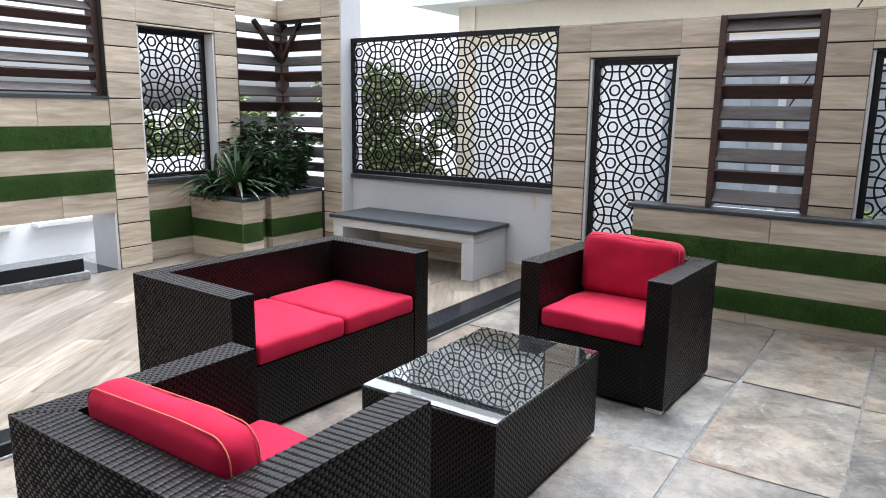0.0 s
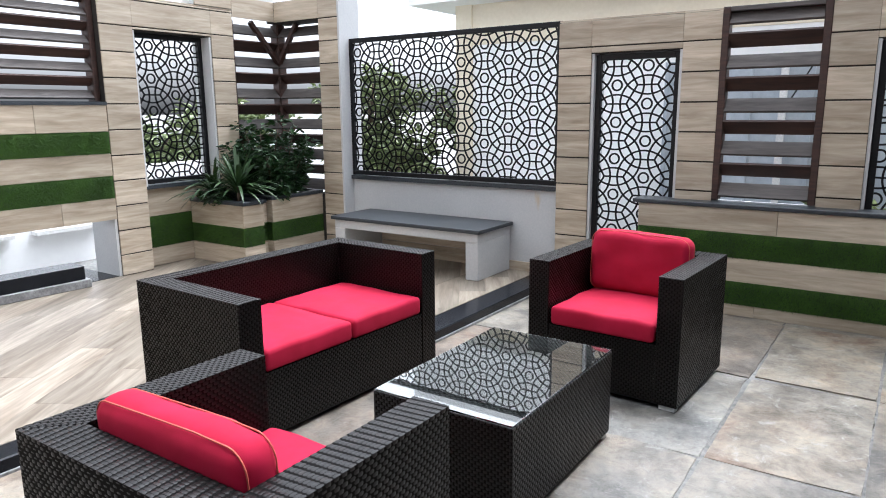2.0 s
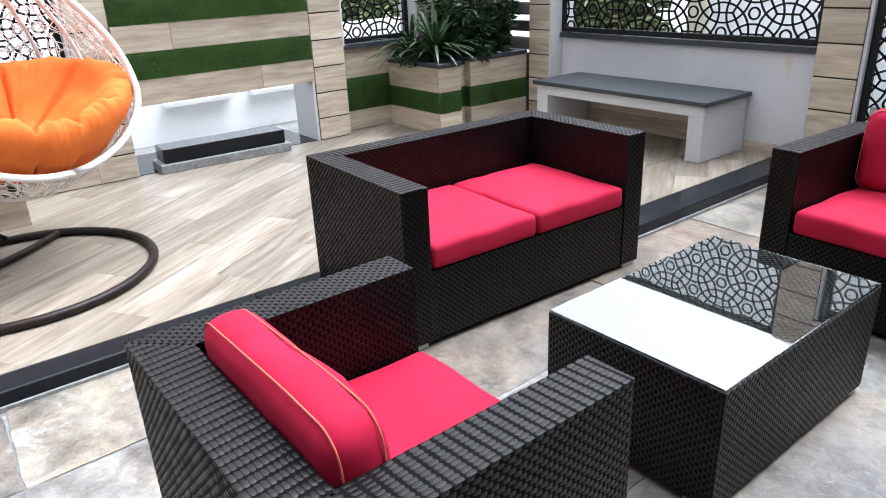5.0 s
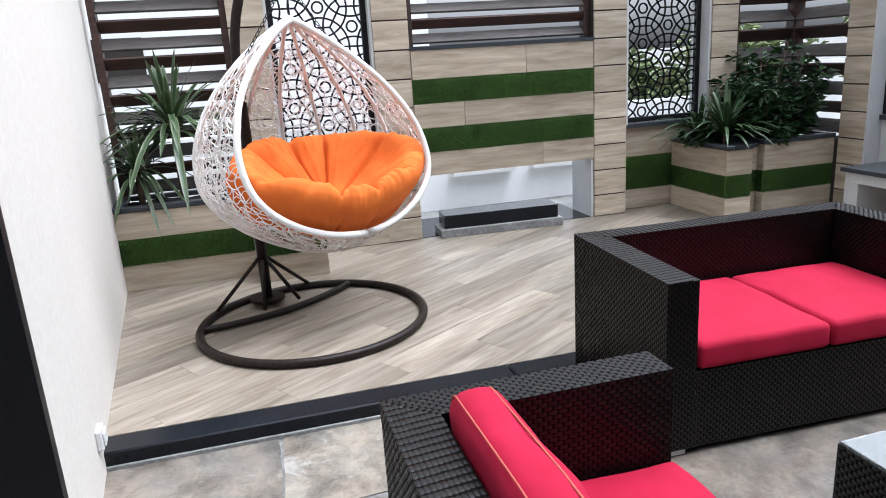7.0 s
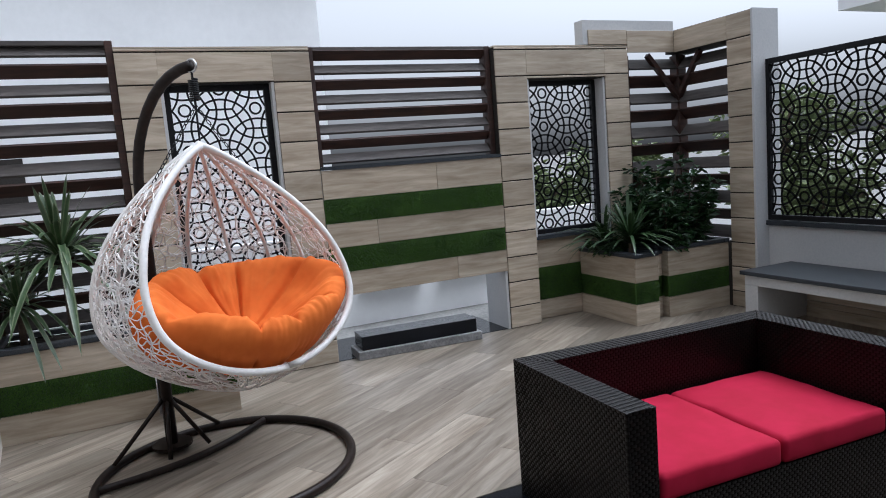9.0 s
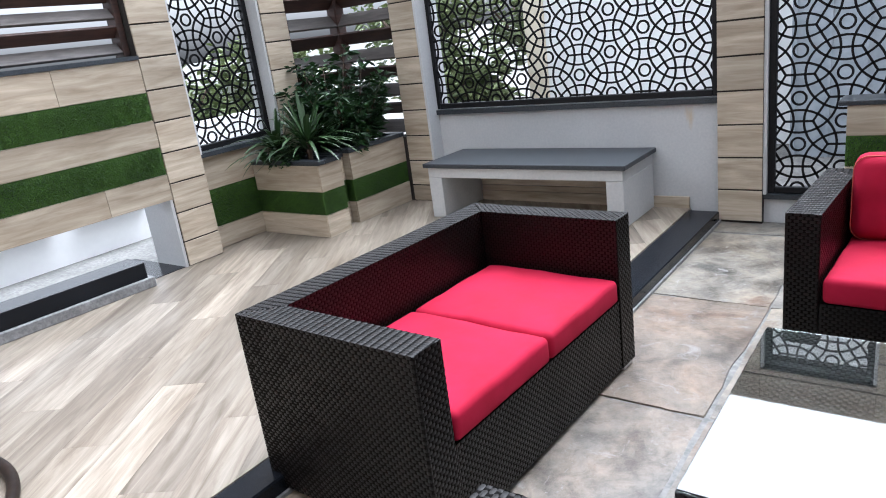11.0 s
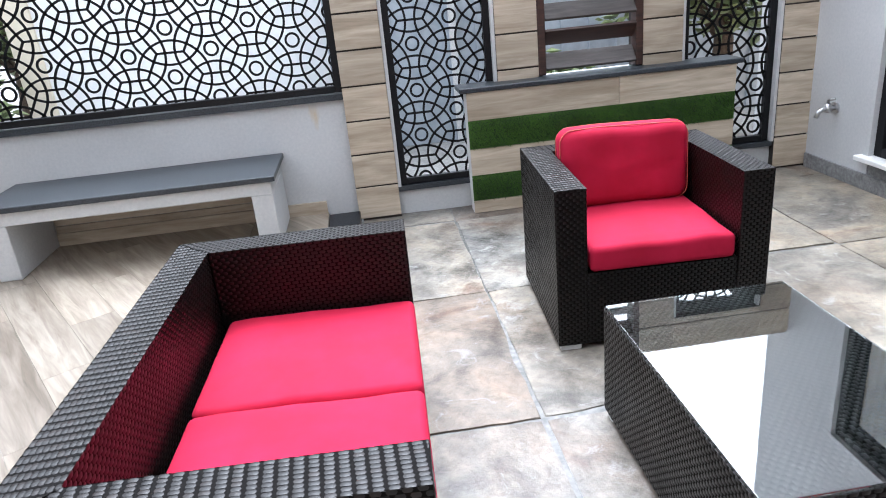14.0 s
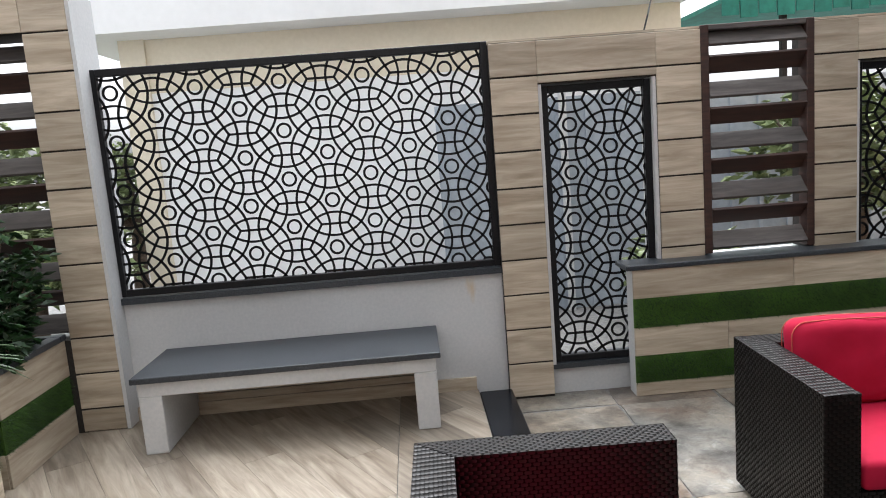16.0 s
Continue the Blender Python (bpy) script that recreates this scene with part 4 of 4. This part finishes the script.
for k in range(1, 11):
    t = k / 10
    a = t * math.pi / 2
    pole_pts.append((PX + (HX - PX) * (1 - math.cos(a)), PY + (HY - PY) * (1 - math.cos(a)), 1.33 + 0.57 * math.sin(a)))
part("pole", tube(bmesh.new(), pole_pts, [0.03] * 3 + [0.026] * 11, 12), BROWN_METAL, swing, smooth=True)
for da, rr in ((-32, RC), (32, RC), (-20, 0.33), (20, 0.33)):
    part("strut", tube(bmesh.new(), [(PX, PY, 0.30), (rr * math.cos(A0 + radians(da)), rr * math.sin(A0 + radians(da)), 0.03)], 0.011, 8), BROWN_METAL, swing, smooth=True)
part("foot_plate", tube(bmesh.new(), [(PX, PY, 0.03), (PX, PY, 0.045)], 0.10, 20), BROWN_METAL, swing)
part("hook_ring", tube(bmesh.new(), [(HX + 0.02 * math.cos(a / 2), HY + 0.02 * math.cos(a / 2), 1.9 + 0.028 * math.sin(a / 2)) for a in range(0, 13)], 0.006, 6, True), STEEL, swing, "steel hook ring", smooth=True)
coil = [(HX + 0.02 * math.cos(k * 0.7), HY + 0.02 * math.sin(k * 0.7), 1.84 - 0.0011 * k) for k in range(90)]
part("spring", tube(bmesh.new(), coil, 0.0045, 5), BLACK_METAL, swing, "dark steel spring", smooth=True)
part("spring_stem", tube(bmesh.new(), [(HX, HY, 1.885), (HX, HY, 1.70)], 0.006, 6), BLACK_METAL, swing)

FACE = radians(26)                          # the way the opening looks
FW, SD = Vector((math.cos(FACE), math.sin(FACE), 0)), Vector((-math.sin(FACE), math.cos(FACE), 0))
ZB, ZT = 0.34, 1.55


def egg_r(t):
    """Radius of the shell from its foot (t=0) to its tip (t=1)."""
    if t < 0.38:
        return 0.612 * math.sin(math.pi / 2 * (t / 0.38)) ** 0.62
    u = (t - 0.38) / 0.62
    return 0.612 * (1 - u ** 2.0) ** 0.95


def egg(t, phi):
    r = egg_r(min(max(t, 0.0), 1.0))
    return Vector((HX, HY, ZB + (ZT - ZB) * t)) + FW * (r * math.cos(phi) * 0.86 - 0.02) + SD * (r * math.sin(phi) + 0.125 * (1 - t))


def edge_x(t):
    return 0.02 + (1 - t) * 0.31 + 0.06 * min(1.0, (1 - t) * 2.5)


def egg_in(t, phi):
    return egg_r(t) * math.cos(phi) * 0.86 < edge_x(t)


def rim_side(sgn):
    out = []
    for k in range(141):
        t = 1 - k / 140 * 0.985
        r = egg_r(t) * 0.86
        c = min(1.0, edge_x(t) / max(r, 1e-4))
        out.append((t, c))
        if c >= 1.0 and t < 0.4:
            break
    return [egg(t, sgn * math.acos(c)) for t, c in out if not (c >= 1.0 and t > 0.4)]


ra, rb = rim_side(1), rim_side(-1)
part("rim", tube(bmesh.new(), [egg(1.0, 0)] + ra + rb[::-1] + [egg(0.995, 0)], 0.017, 10), WHITE_RATTAN, swing, "white wrapped rim", smooth=True)
rnd = random.Random(77)
for k in range(8):
    ph = radians(105 + 150 * k / 7)
    part("rib", tube(bmesh.new(), [egg(1 - i / 24 * 0.97, ph) for i in range(25)], 0.011, 6), WHITE_RATTAN, swing, "white wrapped rib", smooth=True)


def weave_run(bm, spots, r):
    """Strands along those spots (height, angle) of the shell that lie behind its opening."""
    run = []
    for t, ph in spots + [(9.0, 0.0)]:
        if 0.012 < t < 0.988 and egg_in(t, ph):
            run.append(egg(t, ph))
        else:
            if len(run) > 3:
                tube(bm, run, r, 4)
            run = []


# wavy strands round the shell, wavy strands up and down it, and loose curls between
bm = bmesh.new()
for k in range(44):
    t0 = 0.03 + 0.93 * k / 43
    w1, w2, a1 = rnd.uniform(0, 6.3), rnd.uniform(0, 6.3), rnd.uniform(0.006, 0.013)
    lobes = max(5, round(2 * math.pi * egg_r(t0) / rnd.uniform(0.07, 0.11)))
    weave_run(bm, [(t0 + a1 * math.sin(lobes * p + w1) + 0.012 * math.sin(2.3 * p + w2), p) for p in [2 * math.pi * i / 230 for i in range(231)]], rnd.uniform(0.0024, 0.0034))
tagged(part("weave", bm, WHITE_RATTAN, swing, "open random weave of white strands"), kind="stuff")
bm = bmesh.new()
for k in range(84):
    p0, top = 2 * math.pi * k / 84 + rnd.uniform(-0.03, 0.03), rnd.choice((0.97, 0.9, 0.78, 0.66))
    w1, w2, f1 = rnd.uniform(0, 6.3), rnd.uniform(0, 6.3), rnd.uniform(48, 74)
    ts = [0.02 + (top - 0.02) * i / 78 for i in range(79)]
    weave_run(bm, [(t, p0 + (0.014 * math.sin(f1 * t + w1) + 0.022 * math.sin(9 * t + w2)) / max(egg_r(t), 0.12)) for t in ts], rnd.uniform(0.0024, 0.0034))
for k in range(130):
    t, ph, slope = rnd.uniform(0.04, 0.9), rnd.uniform(0, 2 * math.pi), rnd.uniform(0, 6.3)
    spots = []
    for i in range(26):
        slope += rnd.gauss(0, 0.42)
        ph += 0.014 / max(egg_r(t), 0.1) * math.cos(slope)
        t = min(0.99, max(0.01, t + 0.011 * math.sin(slope)))
        spots.append((t, ph))
    weave_run(bm, spots, 0.0028)
tagged(part("weave", bm, WHITE_RATTAN, swing, "open random weave of white strands"), kind="stuff")
for sg in (1, -1):
    e = egg(0.86, sg * 1.6)
    a = Vector((HX, HY, 1.72))
    bm = bmesh.new()
    m_ = 16
    for i in range(m_):
        c = a.lerp(e, (i + 0.5) / m_)
        d = (e - a).normalized()
        o = d.orthogonal().normalized() if i % 2 else d.cross(d.orthogonal()).normalized()
        tube(bm, [c + d * 0.016 * math.cos(j * math.pi / 4) + o * 0.008 * math.sin(j * math.pi / 4) for j in range(8)], 0.0022, 5, True)
    part("chain", bm, BLACK_METAL, swing, "thin dark chain", smooth=True)
part("tip_link", tube(bmesh.new(), [(HX, HY, 1.72), (HX - 0.01, HY, ZT)], 0.005, 6), BLACK_METAL, swing)

# orange tufted cushion
cu = thing("round_cushion", "orange tufted round cushion folded into the egg chair", "cushion", at=pose(-2.17, 1.655, P))
C0 = Vector((HX, HY, 0.57)) + FW * 0.01 + SD * 0.10
UPB = (-FW * 0.93 + Vector((0, 0, 0.36))).normalized()
NRM = SD.cross(UPB).normalized()
if NRM.z < 0:
    NRM = -NRM
bm = bmesh.new()
NA, NR = 300, 30
SEAMS = (0.35, 1.15, 1.75, 2.5, 3.35, 4.25, 4.95, 5.7)
grid = {}
for side in (1, -1):
    for i in range(NR + 1):
        rho = i / NR
        for j in range(NA):
            if side == -1 and i == NR:
                grid[side, i, j] = grid[1, i, j]
                continue
            if i == 0 and j:
                grid[side, 0, j] = grid[side, 0, 0]
                continue
            a = 2 * math.pi * j / NA
            R = 0.585 * (1.0 - (0.33 if math.sin(a) > 0 else 0.46) * abs(math.sin(a)))
            u, v = R * rho * math.cos(a), R * rho * math.sin(a)
            seam = min(abs((a - q + math.pi) % (2 * math.pi) - math.pi) for q in SEAMS) * (0.35 + rho)
            lobe = 0.55 * min(1.0, seam / 0.22) ** 0.7 + 0.45 * min(1.0, seam / 0.05) ** 0.6
            lobe += (1 - lobe) * 0.8 * min(1.0, max(0.0, (rho - 0.78) / 0.2))
            body = (1 - rho ** 8) ** 0.5
            roll = 0.05 * math.exp(-((rho - 0.80) / 0.15) ** 2) * (1.0 if math.sin(a) < 0.3 else 0.5)
            puff = body * (0.045 + (0.085 + roll) * (0.12 + 0.88 * lobe) * min(1.0, 0.2 + 1.5 * rho))
            cup = 0.26 * rho ** 1.9 * (0.70 + 0.30 * abs(math.cos(a))) * (1.0 if math.sin(a) > 0 else 1.0 - 0.05 * math.sin(a) ** 2)
            p = C0 + SD * u + UPB * v + NRM * cup
            wr = 0.02 * noise.noise(Vector((u * 8, v * 8, side))) + 0.016 * rho * noise.noise(Vector((a * 5, rho * 3, 3))) + 0.02 * max(0.0, rho - 0.35) * noise.noise(Vector((a * 15, rho * 5, 9)))
            grid[side, i, j] = bm.verts.new(p + NRM * (side * puff * (1 if side > 0 else 0.75) + wr))
    for i in range(NR):
        for j in range(NA):
            k = (j + 1) % NA
            f = [grid[side, i, j], grid[side, i, k], grid[side, i + 1, k], grid[side, i + 1, j]]
            f = f if side == 1 else f[::-1]
            if i == 0:
                f = [x for n_, x in enumerate(f) if x not in f[:n_]]
            bm.faces.new(f)
part("cushion_body", bm, ORANGE, cu, smooth=True)
bm = bmesh.new()
bmesh.ops.create_uvsphere(bm, u_segments=12, v_segments=8, radius=0.016)
bt = part("button", bm, ORANGE, cu, smooth=True)
bt.matrix_local = Matrix.Translation(C0 + NRM * 0.02)

# ---- beyond the walls ----
nb = tagged(thing("neighbour_building", "cream and white neighbouring house with a projecting white roof slab", "building"), kind="structure")
part("wall", blk(-4.0, 2.0, 9.85, 14, -0.3, 2.3), FAR_WHITE, nb)
part("upper_wall", blk(-4.0, 2.0, 9.84, 14, 2.3, 3.4), CREAM, nb)
part("corner_pier", blk(-4.07, -3.8, 9.8, 10.1, -0.3, 3.4), CREAM, nb)
part("roof_slab", blk(-4.6, 2.05, 9.35, 14.3, 2.86, 3.9), FAR_WHITE, nb)
shed = tagged(thing("metal_shed", "blue-grey sheet metal fence behind the tall screens", "fence"), kind="structure")
part("sheet", blk(-0.8, 6.0, 9.2, 9.3, -0.3, 1.9), BLUEGREY, shed)
for k in range(22):
    part("fold", blk(-0.78 + k * 0.3, -0.75 + k * 0.3, 9.17, 9.2, -0.3, 1.88), BLUEGREY, shed)
part("rail_post", blk(0.44, 0.51, 9.08, 9.14, -0.3, 1.95, 0.004), ALU, shed, "pale metal post")
aw = tagged(thing("green_awning", "green sheet awning beyond the wall", "awning"), kind="structure")
part("sheet", blk(2.3, 5.5, 9.5, 12, 2.75, 2.8), TARP, aw)
for k in range(16):
    part("scallop", blk(2.3 + k * 0.2, 2.48 + k * 0.2, 9.48, 9.5, 2.62 - 0.03 * (k % 2), 2.8), TARP, aw)
part("post", blk(3.0, 3.06, 9.6, 9.66, -0.3, 2.75), GROUT, aw)
wb2 = tagged(thing("white_house", "plain white house wall beyond the louvres", "building"), kind="structure")
part("wall", blk(-9.5, -8.0, -3.0, 3.93, -0.3, 3.9), FAR_WHITE, wb2)
part("parapet", blk(-9.5, -7.9, -3.0, 4.0, 3.9, 4.0), FAR_WHITE, wb2)
part("boundary_wall", blk(-8.1, -8.0, 3.94, 12.0, -0.3, 1.0), FAR_WHITE, wb2)
part("window", blk(-8.02, -7.98, -0.3, 0.35, 1.35, 1.85), GROUT, wb2)
part("cable", tube(bmesh.new(), [(1.75, 9.83, 3.2), (1.2, 8.6, 2.55), (0.7, 8.0, 1.45)], 0.008, 6), BLACK_METAL, nb, "thin black cable")


def tree(label, at, h, r, n, seed):
    rnd_ = random.Random(seed)
    t = thing("tree", label, "tree", "trees beyond the wall", at=at)
    part("trunk", tube(bmesh.new(), [(0, 0, -0.1), (0.05, 0.02, h * .4), (0, 0.04, h * .8)], [0.11, 0.085, 0.03], 9), BARK, t, smooth=True)
    for k in range(5):
        a = k * 1.26 + rnd_.random()
        part("limb", tube(bmesh.new(), [(0.03, 0.02, h * .4), (r * .4 * math.cos(a), r * .4 * math.sin(a), h * .62), (r * .75 * math.cos(a), r * .75 * math.sin(a), h * .8)], [0.05, 0.03, 0.012], 6), BARK, t, smooth=True)
    bm_ = bmesh.new()
    for k in range(26):
        d = Vector((rnd_.gauss(0, 1), rnd_.gauss(0, 1), rnd_.gauss(0, .8))).normalized() * rnd_.uniform(.3, 1)
        leaf_cloud(bm_, Vector((d.x * r, d.y * r, h * .68 + d.z * h * .36)), r * rnd_.uniform(.25, .42), n, 0.16, rnd_)
    part("crown", bm_, LEAF_FAR, t, "green leafy crown")


tree("young green leafy tree beyond the screen wall", pose(-5.6, 9.6, -0.3), 2.6, 0.85, 45, 1)
tree("green leafy tree beyond the screen wall", pose(-4.9, 11.6, -0.3), 2.4, 0.9, 45, 2)
tree("low green leafy tree beyond the corner louvres", pose(-7.3, 8.2, -0.3), 1.9, 0.9, 70, 3)
tree("low green leafy tree beyond the west screen", pose(-7.3, 6.6, -0.3), 1.7, 0.8, 70, 4)
tree("green leafy tree behind the sheet fence", pose(1.2, 8.0, -0.3), 0.9, 0.5, 50, 5)

tree("low green leafy bush under the trees beyond the screen", pose(-5.1, 9.3, -0.3), 1.45, 0.75, 45, 7)
tree("low green leafy bush under the trees beyond the screen", pose(-4.55, 9.1, -0.3), 1.25, 0.5, 45, 8)
tree("dark green leafy tree behind the louvres", pose(2.7, 7.9, -0.3), 2.3, 0.9, 70, 6)

# ---- floor pieces ----
_xs = [-1.19, -0.62, -0.05, 0.52, 1.10, 1.67, 2.295]
_ys = [0.45, 1.40, 2.62, 3.67, 4.68, 5.72, 5.99]
for _x0, _x1 in zip(_xs, _xs[1:]):
    for _y0, _y1 in zip(_ys, _ys[1:]):
        g = random.uniform(0.004, 0.009)
        j = [random.uniform(-0.022, 0.022) for _ in range(4)]
        corner = [(_x0 + g + j[0] * .4, _y0 + g + j[0]), (_x1 - g, _y0 + g + j[1]), (_x1 - g + j[2] * .4, _y1 - g + j[2]), (_x0 + g, _y1 - g + j[3])]
        poly = []
        for k in range(4):
            p, q = Vector(corner[k]), Vector(corner[(k + 1) % 4])
            side = Vector((p.y - q.y, q.x - p.x)).normalized()
            for m_ in range(14):
                c = p.lerp(q, m_ / 14)
                chip = 0.035 * max(0.0, noise.noise(Vector((c.x * 2.1 + 7 * k, c.y * 2.1, 3.0))) - 0.28)
                c = c + side * (0.006 * noise.noise(Vector((c.x * 9, c.y * 9, k))) + 0.003 * noise.noise(Vector((c.x * 31, c.y * 31, k))) + chip)
                poly.append((c.x, c.y))
        for a_, b_, c_ in ((1, 0, 2.29), (0, 1, 5.995), (-1, 0, 1.188)):
            poly = clip(poly, a_, b_, c_)
        bm = prism(poly, -0.05, random.uniform(-0.002, 0.004))
        tilt_x, tilt_y = random.uniform(-0.004, 0.004), random.uniform(-0.003, 0.003)
        bmesh.ops.bevel(bm, geom=[e for e in bm.edges if all(v.co.z > -0.02 for v in e.verts)], offset=0.004, segments=1, affect="EDGES")
        for v in bm.verts:
            v.co.z += tilt_x * (v.co.x - _x0) + tilt_y * (v.co.y - _y0)
        part("slab", bm, FLOOR_STONE, floor)

_L, _W = 1.2, 0.195
_dx, _dy = -0.53, 0.848
for _i in range(-16, 34):
    off = (_i * 0.37) % 1.0 * _L
    for _k in range(-6, 8):
        s0, c0 = _k * _L + off, _i * _W
        rect = []
        for ss, cc in ((s0 + .0006, c0 + .0006), (s0 + _L - .0006, c0 + .0006), (s0 + _L - .0006, c0 + _W - .0006), (s0 + .0006, c0 + _W - .0006)):
            rect.append((-2.5 + ss * _dx + cc * _dy, 2.0 + ss * _dy - cc * _dx))
        for bx0, bx1, by0, by1 in ((-3.97, -1.262, 0.4, 5.98), (-1.258, -0.805, 4.225, 5.98)):
            poly = rect
            for a_, b_, c_ in ((1, 0, bx1), (-1, 0, -bx0), (0, 1, by1), (0, -1, -by0)):
                poly = clip(poly, a_, b_, c_) if len(poly) > 2 else []
            if len(poly) > 2:
                part("floor_plank", prism(poly, P - 0.011, P), FLOOR_TILE, platform)
